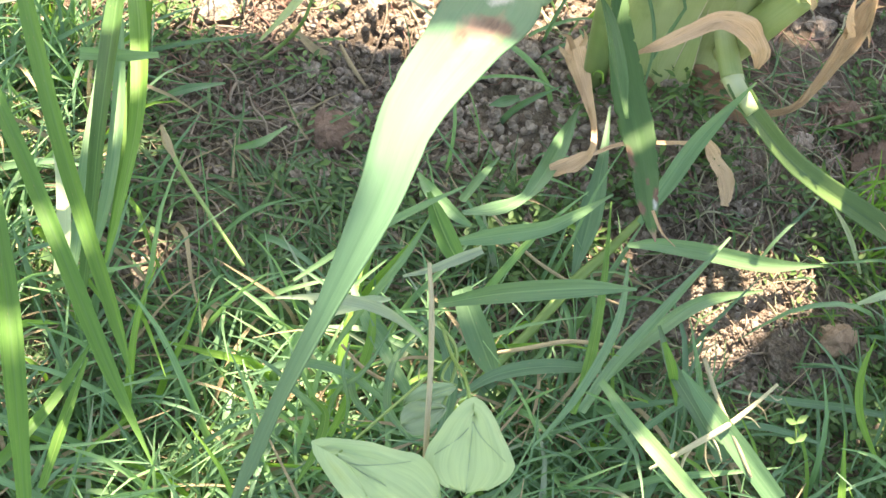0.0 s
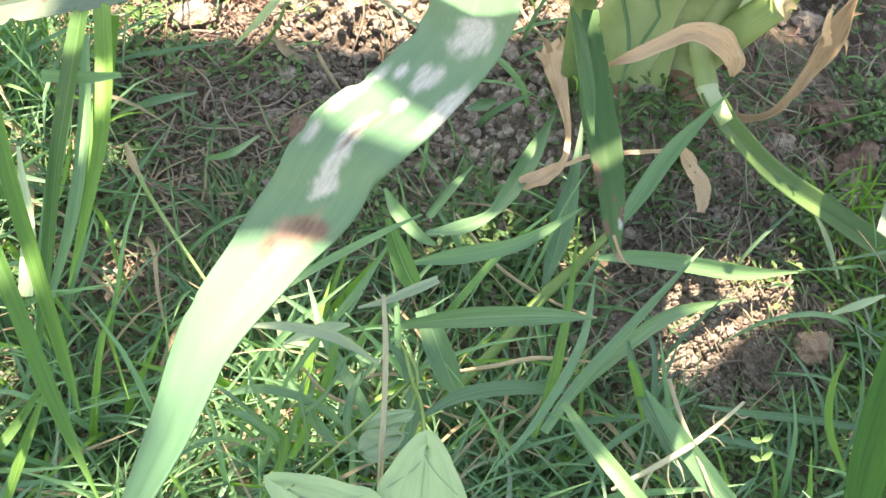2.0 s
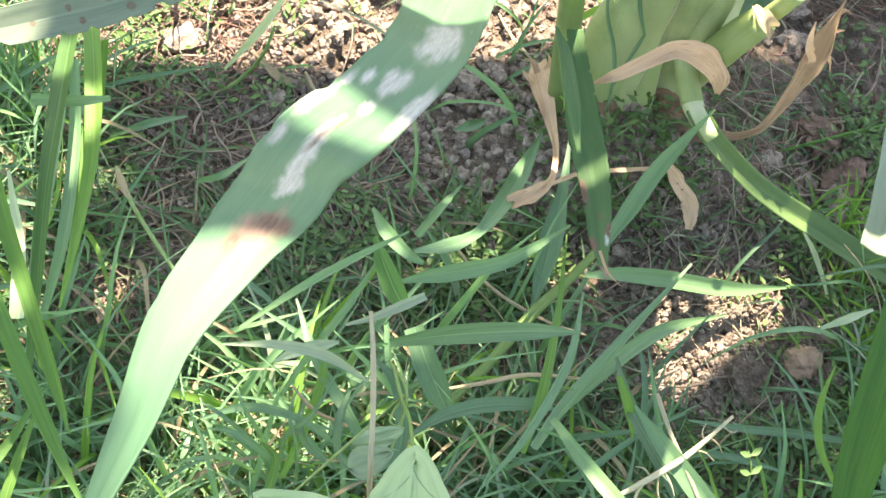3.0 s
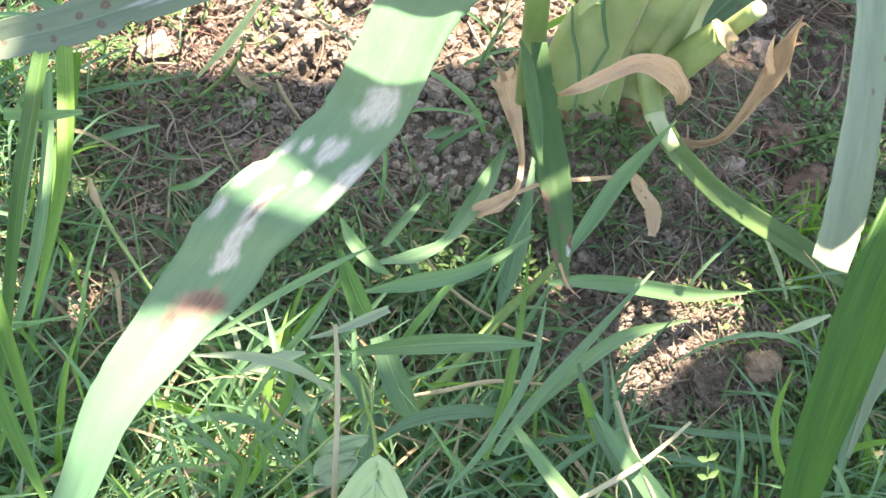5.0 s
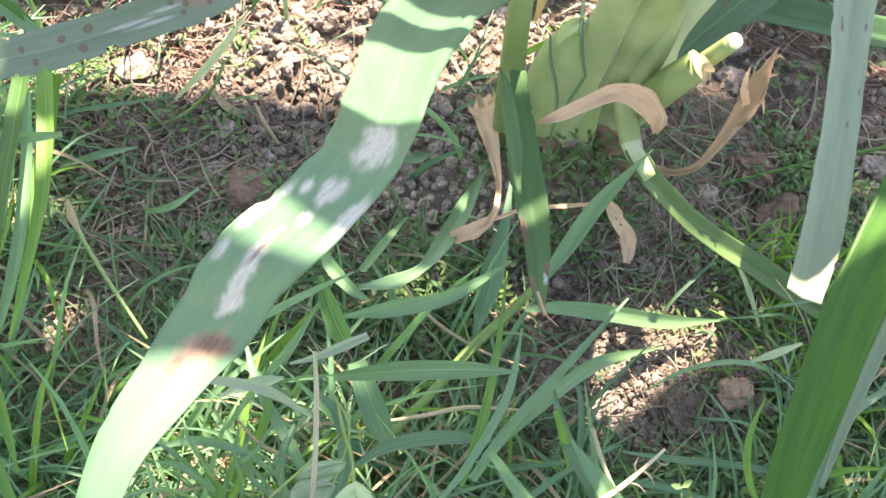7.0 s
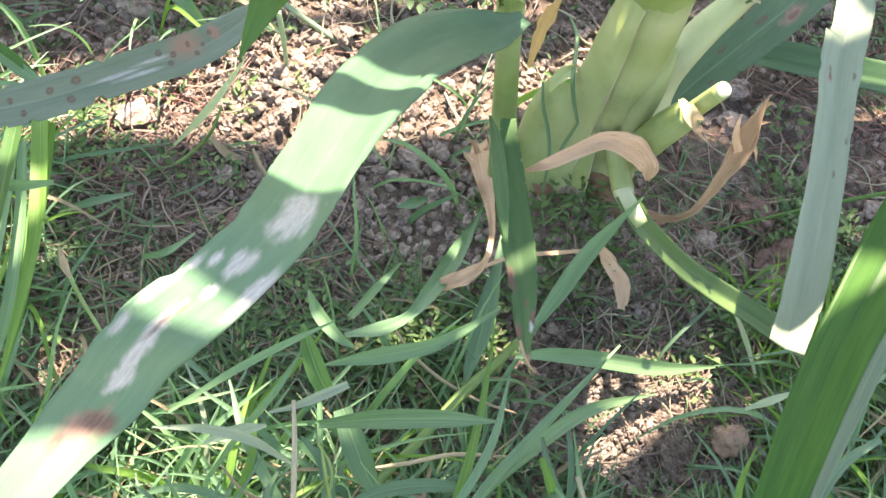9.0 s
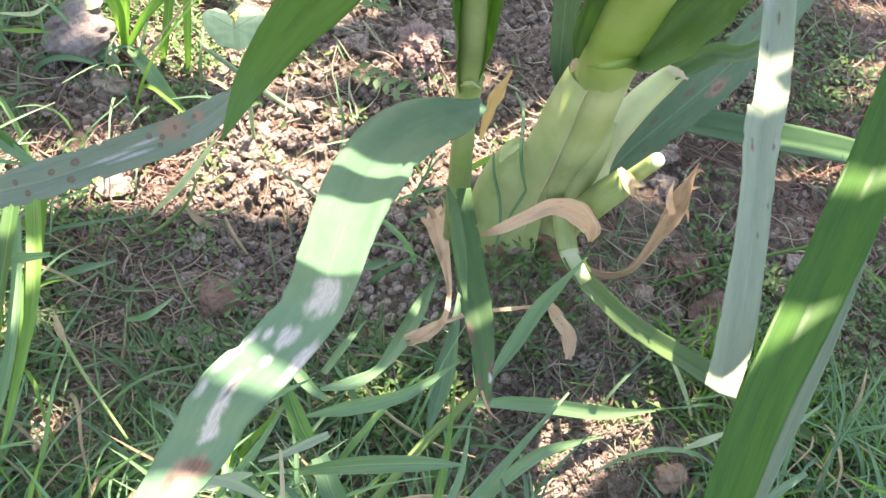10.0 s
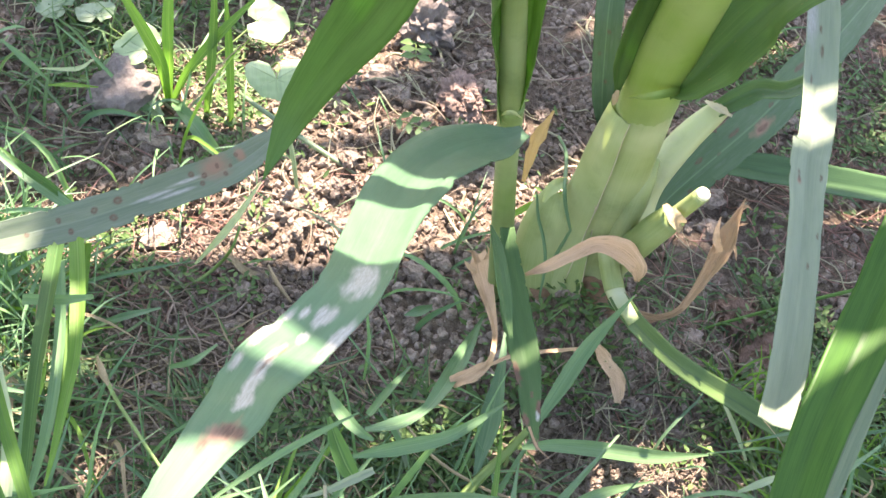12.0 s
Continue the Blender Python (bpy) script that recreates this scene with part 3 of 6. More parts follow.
blade("dry_leaf", [(-0.0544, -0.0221, 0.1220), (-0.0445, -0.0187, 0.1320), (-0.0338, -0.0094, 0.1380), (-0.0216, 0.0018, 0.1420), (-0.0059, 0.0098, 0.1350), (0.0078, 0.0166, 0.1180), (0.0117, 0.0169, 0.1040)], [0.0020, 0.0066, 0.0079, 0.0099, 0.0148, 0.0116, 0.0028], DRY, plant,
      "withered tan leaf bent over the stalk base", across=10, n=40, fold=0.5, tilt=12, ripple=0.45, thick=0.0003)
blade("dry_leaf", [(0.0073, 0.0247, 0.0600), (0.0220, 0.0291, 0.0580), (0.0356, 0.0283, 0.0620), (0.0460, 0.0297, 0.0750), (0.0497, 0.0347, 0.0920), (0.0518, 0.0397, 0.1100), (0.0531, 0.0446, 0.1240), (0.0531, 0.0507, 0.1360), (0.0534, 0.0564, 0.1460), (0.0547, 0.0665, 0.1540)], [0.0030, 0.0042, 0.0040, 0.0042, 0.0056, 0.0084, 0.0122, 0.0120, 0.0056, 0.0007], DRY, plant,
      "twisted tan dry leaf with a ragged tip", across=10, n=48, fold=0.6, tilt=10, twist=-20, ripple=0.6, thick=0.0003)
blade("dry_leaf", [(0.0521, 0.0426, 0.1260), (0.0468, 0.0434, 0.1360), (0.0447, 0.0470, 0.1420), (0.0443, 0.0529, 0.1460)], [0.0055, 0.0045, 0.0027, 0.0007], DRY, plant, across=4, n=14, fold=0.4, ripple=0.6)
for line in (([(0.0536, 0.0538, 0.1400), (0.0575, 0.0560, 0.1420), (0.0625, 0.0609, 0.1400)], [0.0027, 0.0021, 0.0003]), ([(0.0558, 0.0497, 0.1300), (0.0600, 0.0470, 0.1300), (0.0645, 0.0450, 0.1220)], [0.0035, 0.0024, 0.0003]), ([(0.0540, 0.0608, 0.1490), (0.0573, 0.0645, 0.1500), (0.0616, 0.0653, 0.1480)], [0.0027, 0.0017, 0.0003]), ([(-0.0800, 0.0347, 0.0460), (-0.0798, 0.0387, 0.0500), (-0.0830, 0.0411, 0.0540)], [0.0045, 0.0026, 0.0004])):
    blade("dry_shred", *line, DRY, plant, across=4, n=10, fold=0.5, ripple=0.7)
for line in (([(-0.0843, 0.0306, 0.0460), (-0.0895, 0.0341, 0.0500), (-0.0941, 0.0324, 0.0520)], [0.0041, 0.0030, 0.0004]), ([(-0.0833, 0.0237, 0.0440), (-0.0900, 0.0245, 0.0480), (-0.0931, 0.0254, 0.0500)], [0.0037, 0.0030, 0.0004]), ([(0.0319, -0.0019, 0.0140), (0.0328, -0.0080, 0.0080), (0.0336, -0.0142, 0.0050)], [0.0030, 0.0022, 0.0004]), ([(0.0363, -0.0021, 0.0100), (0.0421, -0.0046, 0.0060), (0.0447, -0.0096, 0.0040)], [0.0030, 0.0022, 0.0004])):
    blade("dry_shred", *line, DRY, plant, across=4, n=10, fold=0.5, ripple=0.7)
for line in (([(-0.0511, 0.0206, 0.0500), (-0.0297, 0.0224, 0.0560), (-0.0106, 0.0278, 0.0660), (0.0005, 0.0358, 0.0740)], [0.0044, 0.0124, 0.0160, 0.0065]), ([(-0.0253, 0.0191, 0.0500), (-0.0051, 0.0259, 0.0550), (0.0135, 0.0297, 0.0550), (0.0337, 0.0403, 0.0450)], [0.0044, 0.0102, 0.0073, 0.0030]), ([(-0.0451, 0.0159, 0.0550), (-0.0237, 0.0175, 0.0600), (-0.0033, 0.0245, 0.0500)], [0.0044, 0.0101, 0.0044]), ([(-0.0197, 0.0170, 0.0600), (-0.0082, 0.0213, 0.0700), (0.0073, 0.0305, 0.0620)], [0.0036, 0.0115, 0.0044])):
    blade("dry_sheath", *line, DRY_BROWN, plant, "rotting brown sheath at the base", across=6, n=18, fold=0.6, tilt=15, ripple=0.6)
for line in (([(-0.0494, 0.0199, 0.0600), (-0.0381, 0.0122, 0.0620), (-0.0299, 0.0146, 0.0500)], [0.0036, 0.0094, 0.0029]), ([(-0.0270, 0.0221, 0.0680), (-0.0128, 0.0252, 0.0760), (0.0004, 0.0301, 0.0700)], [0.0029, 0.0079, 0.0029]), ([(-0.0110, 0.0219, 0.0520), (0.0055, 0.0262, 0.0520), (0.0276, 0.0326, 0.0450), (0.0401, 0.0424, 0.0420)], [0.0029, 0.0088, 0.0052, 0.0015]), ([(-0.0416, 0.0212, 0.0580), (-0.0260, 0.0221, 0.0640), (-0.0118, 0.0240, 0.0600), (-0.0005, 0.0268, 0.0520)], [0.0022, 0.0080, 0.0051, 0.0015])):
    blade("dry_sheath", *line, DRY_BROWN, plant, "rotting brown sheath at the base", across=6, n=18, fold=0.6, tilt=15, ripple=0.6)
blade("dry_sheath", [(-0.024, 0.025, 0.066), (-0.013, 0.024, 0.07), (-0.003, 0.031, 0.075), (0.004, 0.04, 0.075)], [0.003, 0.01, 0.008, 0.002], DRY_BROWN, plant, "rotting brown sheath at the base", across=8, n=24, fold=0.5, tilt=10, ripple=0.7)
blade("dry_sheath", [(-0.023, 0.018, 0.056), (-0.01, 0.023, 0.062), (0.002, 0.03, 0.066), (0.014, 0.039, 0.06)], [0.003, 0.009, 0.007, 0.002], DRY_RUST, plant, "rotting brown sheath at the base", across=8, n=24, fold=0.5, tilt=-12, ripple=0.7)
blade("dry_sheath", [(-0.014, 0.021, 0.05), (-0.001, 0.025, 0.054), (0.014, 0.032, 0.052), (0.027, 0.037, 0.048)], [0.002, 0.007, 0.005, 0.0015], DRY_RUST, plant, "rotting brown sheath at the base", across=8, n=24, fold=0.5, tilt=14, ripple=0.7)
blade("yellow_leaf", [(-0.0751, 0.0508, 0.1150), (-0.0763, 0.0579, 0.1300), (-0.0757, 0.0693, 0.1400), (-0.0729, 0.0857, 0.1480)], [0.0021, 0.0063, 0.0077, 0.0014], YELLOW, plant, "small yellowing leaf with brown streaks", across=6, n=18, fold=0.3, tilt=-20, ripple=0.5)

# the slim tiller and its long drooping leaf
tube("slim_tiller", [(-0.0614, 0.0223, 0.0080), (-0.0693, 0.0240, 0.0550), (-0.0783, 0.0136, 0.1180), (-0.0860, -0.0055, 0.1850), (-0.0901, -0.0292, 0.2400), (-0.0931, -0.0404, 0.2720)], [0.0130, 0.0154, 0.0144, 0.0127, 0.0129, 0.0140], SHEATH_GREEN, plant,
     "slim upright green tiller", around=16, n=30, flat=0.85, ribs=0.08, seed=3)
blade("tiller_blade", [(-0.0948, -0.0410, 0.2620), (-0.1017, -0.0493, 0.2950), (-0.1072, -0.0640, 0.3330), (-0.1126, -0.0763, 0.3690), (-0.1172, -0.1038, 0.4230), (-0.1196, -0.1269, 0.4640)], [0.0085, 0.0118, 0.0126, 0.0123, 0.0110, 0.0006], LEAF_BLADE, plant,
      "green blade of the slim tiller", across=12, n=36, fold=0.6, tilt=30, thick=0.0003)
blade("tiller_blade", [(-0.0905, -0.0381, 0.2600), (-0.0924, -0.0420, 0.2910), (-0.0946, -0.0547, 0.3290), (-0.0978, -0.0654, 0.3650), (-0.1016, -0.0892, 0.4170), (-0.1038, -0.1112, 0.4580)], [0.0073, 0.0114, 0.0127, 0.0130, 0.0113, 0.0006], LEAF_BLADE, plant,
      "green blade of the slim tiller", across=12, n=36, fold=0.6, tilt=-30, thick=0.0003)
blade("collar", [(-0.0960, -0.0466, 0.2680), (-0.0937, -0.0488, 0.2740), (-0.0901, -0.0470, 0.2740), (-0.0858, -0.0411, 0.2660)], [0.0008, 0.0022, 0.0022, 0.0008], SHEATH_PALE, plant, "pale leaf collar", n=14, fold=0.5)
tube("tiller_whorl", [(-0.0922, -0.0374, 0.2620), (-0.0984, -0.0482, 0.3050), (-0.1030, -0.0643, 0.3500), (-0.1083, -0.0978, 0.4200), (-0.1104, -0.1201, 0.4600)], [0.0136, 0.0132, 0.0122, 0.0095, 0.0006], SHEATH_GREEN, plant, "rolled young leaves of the slim tiller", around=18, n=24, flat=0.8, ribs=0.12)
blade("long_leaf", [(-0.0820, -0.0600, 0.2780), (-0.0880, -0.0730, 0.2840), (-0.0960, -0.0910, 0.2960), (-0.1050, -0.1250, 0.3220), (-0.1110, -0.1670, 0.3540), (-0.1104, -0.2229, 0.4000), (-0.1069, -0.2723, 0.4400), (-0.1039, -0.3100, 0.4720), (-0.1074, -0.3370, 0.4850), (-0.1125, -0.3563, 0.4930), (-0.1121, -0.3739, 0.5050), (-0.1133, -0.3878, 0.5110), (-0.1156, -0.4032, 0.5120), (-0.1150, -0.4176, 0.5090), (-0.1159, -0.4293, 0.5010), (-0.1175, -0.4384, 0.4890), (-0.1182, -0.4452, 0.4790), (-0.1188, -0.4513, 0.4700)], [0.0075, 0.0150, 0.0255, 0.0312, 0.0298, 0.0256, 0.0209, 0.0172, 0.0157, 0.0153, 0.0136, 0.0114, 0.0083, 0.0057, 0.0032, 0.0022, 0.0021, 0.0005],
      LEAF_MARKED, plant, "long arching green leaf with silvery blotches and a brown lesion", across=32, n=300, fold=0.14, tilt=0, thick=0.0003, ripple=0.3, tear=0.18,
      marker=spots((0, .42, .407, .22, .018, .6), (0, .5, .453, .13, .011, .6), (0, .5, .478, .07, .006, .6), (0, .08, .462, .1, .018, .6), (0, .76, .46, .05, .006, .6), (0, .5, .545, .1, .022, .6), (0, .46, .572, .14, .014, .5), (0, .93, .5, .06, .022, .8), (0, .92, .47, .05, .008, .8), (0, .9, .535, .05, .008, .8), (2, .42, .632, .2, .024, .8), (0, .4, .634, .13, .013, .6), (1, .32, .616, .2, .01, .9), (1, .56, .648, .08, .008, .9), (1, .54, .512, .025, .02, .7), (0, .58, .515, .05, .02, .6), (0, .48, .558, .08, .018, .6)))
blade("dark_blade", [(-0.074, -0.004, 0.135), (-0.065, -0.026, 0.13), (-0.051, -0.056, 0.127), (-0.036, -0.086, 0.126), (-0.027, -0.112, 0.128), (-0.021, -0.128, 0.13), (-0.017, -0.136, 0.13)], [0.0085, 0.0140, 0.0180, 0.0156, 0.0110, 0.0055, 0.0006], LEAF_TORN, plant,
      "dark green folded blade with torn brown edges", across=16, n=120, fold=0.25, tilt=4, ripple=0.25, thick=0.0003, tear=0.7,
      marker=spots((1, .95, .52, .16, .05, .5), (1, .05, .66, .16, .03, .5), (1, .9, .72, .2, .04, .5), (2, .5, .97, .6, .08, .8), (1, .4, .6, .06, .012, .5), (0, .15, .7, .1, .03, .8)))
blade("dark_blade", [(-0.0840, -0.0067, 0.1350), (-0.0753, -0.0253, 0.1400), (-0.0627, -0.0575, 0.1450), (-0.0505, -0.0811, 0.1400)], [0.0017, 0.0078, 0.0095, 0.0025], LEAF_DULL, plant, across=8, n=24, fold=0.4, tilt=-30, thick=0.0003)
blade("dry_strip", [(-0.0861, 0.0404, 0.0440), (-0.0814, 0.0290, 0.0440), (-0.0737, 0.0154, 0.0440), (-0.0652, -0.0013, 0.0460), (-0.0577, -0.0257, 0.0560), (-0.0560, -0.0581, 0.0760), (-0.0632, -0.0766, 0.0840), (-0.0721, -0.0872, 0.0840)], [0.0097, 0.0134, 0.0110, 0.0065, 0.0035, 0.0041, 0.0086, 0.0086], DRY, plant, "frayed straw-coloured strip", across=8, n=36, fold=0.5, tilt=10, ripple=0.6)
blade("brown_edge", [(-0.0275, -0.1424, 0.1610), (-0.0206, -0.1517, 0.1610), (-0.0124, -0.1541, 0.1580)], [0.0014, 0.0011, 0.0004], DRY, plant, "torn brown leaf edge", across=4, n=12, fold=0.4, ripple=0.6)
blade("dry_strip", [(-0.0549, -0.0623, 0.0800), (-0.0405, -0.0517, 0.0850), (-0.0040, -0.0180, 0.0660), (0.0030, -0.0130, 0.0640), (0.0130, -0.0140, 0.0560), (0.0220, -0.0160, 0.0480), (0.0280, -0.0210, 0.0410), (0.0300, -0.0270, 0.0360)], [0.0020, 0.0027, 0.0030, 0.0060, 0.0090, 0.0098, 0.0090, 0.0045], DRY, plant, "curled dry strip with a frayed end", across=10, n=60, fold=0.5, tilt=-10, ripple=0.6, tear=0.6)
adopt(plant)

# ---- leaves of the neighbouring maize plants ----
near = empty("maize_leaf", (0.25, -0.25, 0.19), "broad glossy green maize leaf arching down beside the path", "leaf")
blade("leaf_blade", [(0.0963, -0.2555, 0.1900), (0.0948, -0.2138, 0.2000), (0.0974, -0.1719, 0.2100), (0.1035, -0.1196, 0.2150), (0.1166, -0.0528, 0.2220), (0.1292, 0.0237, 0.2370), (0.1396, 0.1132, 0.2550), (0.1493, 0.2183, 0.2800), (0.1301, 0.2139, 0.3600)], [0.0104, 0.0175, 0.0228, 0.0260, 0.0290, 0.0302, 0.0304, 0.0272, 0.0187], LEAF_FRESH, near, rib=RIB, across=14, n=60, fold=0.28, tilt=-14, thick=0.0004)
blade("folded_edge", [(0.1088, -0.2034, 0.2030), (0.1120, -0.1708, 0.2085), (0.1204, -0.1211, 0.2140), (0.1309, -0.0641, 0.2210), (0.1404, -0.0057, 0.2290)], [0.0027, 0.0065, 0.0085, 0.0070, 0.0018], LEAF_UNDER, near, "pale underside of the folded edge", across=6, n=30, fold=0.2, tilt=14, thick=0.0003)
adopt(near)
hang = empty("maize_leaf", (0.09, -0.1, 0.19), "pale dusty maize leaf with a torn square end", "leaf")
blade("leaf_blade", [(0.0874, -0.1079, 0.1900), (0.0872, -0.0711, 0.1960), (0.0830, -0.0229, 0.2020), (0.0777, 0.0216, 0.2060), (0.0728, 0.0590, 0.2090), (0.0715, 0.0837, 0.2120), (0.0625, 0.1435, 0.2200), (0.0494, 0.1895, 0.2400), (0.0361, 0.2183, 0.2700), (0.0237, 0.2194, 0.3100)], [0.0185, 0.0212, 0.0200, 0.0204, 0.0236, 0.0240, 0.0238, 0.0236, 0.0226, 0.0165], LEAF_GREY, hang, rib=RIB, tear=0.12, across=32, n=280, fold=0.3, tilt=8, thick=0.0004, ripple=0.1, cut=(-1, 0.50, 1.1, 0.2),
      marker=spots((1, .3, .4, .04, .005, .7), (1, .28, .409, .03, .009, .7), (1, .85, .41, .03, .007, .7), (1, .9, .3, .03, .004, .7), (1, .3, .62, .04, .005, .7), (1, .6, .66, .04, .008, .7), (1, .55, .69, .03, .005, .7), (1, .7, .25, .03, .004, .7), (0, .2, .7, .2, .03, 1.2), (2, .3, .395, .06, .005, .9), fuzz=0.3))
adopt(hang)
rust = empty("maize_leaf", (-0.3, -0.1, 0.19), "dull grey-green maize leaf with rust-brown eye spots", "leaf")
blade("leaf_blade", [(-0.3913, -0.2031, 0.1500), (-0.3489, -0.1906, 0.1720), (-0.3193, -0.1760, 0.1850), (-0.2925, -0.1573, 0.1910), (-0.2700, -0.1384, 0.1940), (-0.2429, -0.1076, 0.1950), (-0.2228, -0.0814, 0.1940), (-0.2119, -0.0529, 0.1900), (-0.2081, -0.0284, 0.1850)], [0.0057, 0.0129, 0.0156, 0.0179, 0.0193, 0.0186, 0.0184, 0.0134, 0.0031], LEAF_RUSTY, rust, rib=RIB_PALE, tear=0.65, across=36, n=400, fold=0.25, tilt=10, thick=0.0003, ripple=0.12,
      marker=spots((1, .36, .43, 0.086, 0.0058, .5), (1, .74, .45, 0.086, 0.0058, .5), (1, .36, .505, 0.079, 0.0058, .5), (1, .7, .53, 0.094, 0.0058, .5), (1, .3, .545, 0.094, 0.0065, .5), (0, .5, .6, .05, .03, .9), (0, .64, .635, .05, .035, .9), (0, .4, .66, .04, .03, .9), (2, .3, .73, .3, .03, 1.2), (1, .28, .675, 0.079, 0.0058, .5), (1, .62, .69, 0.072, 0.0050, .5), (1, .42, .70, 0.079, 0.0058, .5),
                   (1, .3, .735, 0.065, 0.0043, .5), (1, .6, .745, 0.072, 0.0050, .5), (1, .45, .765, 0.058, 0.0043, .5), (1, .25, .79, 0.072, 0.0050, .5), (2, .3, .8, .2, .012, .8), (1, .55, .36, 0.072, 0.0050, .5), (1, .3, .3, 0.072, 0.0050, .5), fuzz=0.25))
adopt(rust)
deep = empty("maize_leaf", (-0.2, 0.15, 0.22), "deep green maize leaf tapering to a hanging point", "leaf")
blade("leaf_blade", [(-0.1303, -0.0972, 0.4600), (-0.1448, -0.0633, 0.4000), (-0.1589, -0.0497, 0.3450), (-0.1721, -0.0443, 0.3000), (-0.1861, -0.0441, 0.2600), (-0.1983, -0.0522, 0.2220), (-0.2025, -0.0660, 0.2000), (-0.2036, -0.0760, 0.1900)], [0.0244, 0.0348, 0.0406, 0.0373, 0.0278, 0.0183, 0.0078, 0.0012], LEAF_BLADE, deep, rib=RIB, across=14, n=50, fold=0.3, tilt=-8, thick=0.0004)
adopt(deep)


# ---- unseen tall plants, added so that their leaves shade the ground ----
DROP = Vector((SUN_WAY.x / SUN_WAY.z, SUN_WAY.y / SUN_WAY.z, 1.0))


def over(a, b, h):
    """The place at height h whose shade falls a metres along and b metres beyond the edge of the sunlit soil."""
    g = Vector((-0.12 + 0.9 * a - 0.31 * b, 0.09 + 0.43 * a + 0.95 * b, 0.0))
    return tuple(g + DROP * h)


def shade_plant(foot, height):
    x, y = foot
    # Out of view; added only to carry leaves that block the sun.
    thing = empty("maize_plant", (x, y, 0.0), "unseen tall maize plant added to shade the ground", "plant")
    tube("stalk", [(x, y, -0.01), (x + 0.01, y - 0.01, height * 0.5), (x, y - 0.02, height)], [0.034, 0.028, 0.014], SHEATH, thing, around=14, n=24)
    return thing


def shade_leaf(thing, h, w, *run):
    """One arching leaf added out of view to block the sun: its height, its width, and the line along which its shade
    falls.
    """
    pts = [over(a, b, h - 0.03 * k) for k, (a, b) in enumerate(run)]
    foot = Vector((thing.location.x, thing.location.y - 0.01, h - 0.12))
    pts = [tuple(foot), tuple(foot.lerp(Vector(pts[0]), 0.4) + Vector((0, 0, 0.03))), tuple(foot.lerp(Vector(pts[0]), 0.75) + Vector((0, 0, 0.03))), *pts]
    n = len(pts) - 2
    blade("leaf_blade", pts, [0.02, w * 0.3, w * 0.4, *(w * (0.5 if i == 0 else 1 - 0.8 * (i / (n - 2)) ** 5) for i in range(n - 1))], LEAF, thing, across=8, n=40, fold=0.12, ripple=0.25, face=(0.1, 0.1, 1))


beyond = shade_plant((-0.95, 0.5), 1.75)
shade_leaf(beyond, 1.02, 0.076, (-0.29, -0.096), (-0.22, -0.09), (-0.1, -0.09), (-0.02, -0.088), (0.03, -0.07), (0.12, -0.052), (0.2, -0.05))
shade_leaf(beyond, 1.16, 0.071, (-0.26, -0.166), (-0.2, -0.161), (-0.08, -0.157), (0.04, -0.14), (0.14, -0.125))
shade_leaf(beyond, 1.08, 0.078, (-0.25, -0.24), (-0.18, -0.235), (-0.12, -0.232), (0.0, -0.23), (0.05, -0.234), (0.085, -0.234))
shade_leaf(beyond, 1.3, 0.1, (-0.275, -0.312), (-0.24, -0.31), (-0.205, -0.306), (-0.17, -0.302))
shade_leaf(beyond, 1.36, 0.09, (-0.5, 0.14), (-0.4, 0.12), (-0.3, 0.105), (-0.22, 0.1))
shade_leaf(beyond, 1.12, 0.055, (-0.4, 0.03), (-0.28, 0.035), (-0.16, 0.041), (-0.085, 0.041))
shade_leaf(beyond, 1.2, 0.09, (-0.52, 0.06), (-0.4, 0.068), (-0.3, 0.075), (-0.23, 0.08))
shade_leaf(beyond, 1.28, 0.07, (-0.56, -0.01), (-0.44, 0.0), (-0.33, 0.005), (-0.285, 0.01))
shade_leaf(beyond, 1.42, 0.06, (-0.4, 0.2), (-0.28, 0.17), (-0.14, 0.19), (-0.06, 0.2))
shade_leaf(beyond, 1.24, 0.034, (-0.07, 0.052), (-0.03, 0.052), (0.0, 0.046), (0.03, 0.042))
adopt(beyond)
beyond = shade_plant((-0.85, -0.1), 1.6)
shade_leaf(beyond, 1.12, 0.03, (-0.2, -0.35), (-0.1, -0.345), (0.0, -0.35), (0.06, -0.345))
shade_leaf(beyond, 1.3, 0.038, (-0.28, -0.45), (-0.15, -0.452), (-0.06, -0.462), (0.1, -0.47))
shade_leaf(beyond, 1.2, 0.095, (-0.14, -0.396), (-0.1, -0.398), (-0.05, -0.398), (0.03, -0.39))
shade_leaf(beyond, 1.0, 0.042, (-0.3, -0.54), (-0.15, -0.533), (0.0, -0.525), (0.1, -0.52))
shade_leaf(beyond, 1.2, 0.064, (-0.36, -0.655), (-0.24, -0.66), (-0.13, -0.666), (-0.09, -0.684), (0.0, -0.7))
shade_leaf(beyond, 1.1, 0.03, (-0.36, -0.8), (-0.24, -0.79), (-0.175, -0.785), (-0.155, -0.782))
shade_leaf(beyond, 1.18, 0.05, (-0.44, -0.37), (-0.32, -0.375), (-0.24, -0.38), (-0.215, -0.385))
shade_leaf(beyond, 1.1, 0.03, (-0.44, -0.44), (-0.3, -0.44), (-0.22, -0.435))
shade_leaf(beyond, 1.06, 0.042, (-0.38, -0.745), (-0.26, -0.741), (-0.14, -0.734), (-0.02, -0.723), (0.05, -0.718))
adopt(beyond)
beyond = shade_plant((0.3, 1.15), 1.7)
shade_leaf(beyond, 1.1, 0.09, (0.42, 0.04), (0.3, 0.03), (0.18, 0.015), (0.07, -0.01))
shade_leaf(beyond, 1.22, 0.09, (0.46, -0.05), (0.34, -0.06), (0.22, -0.075), (0.1, -0.085), (0.03, -0.09))
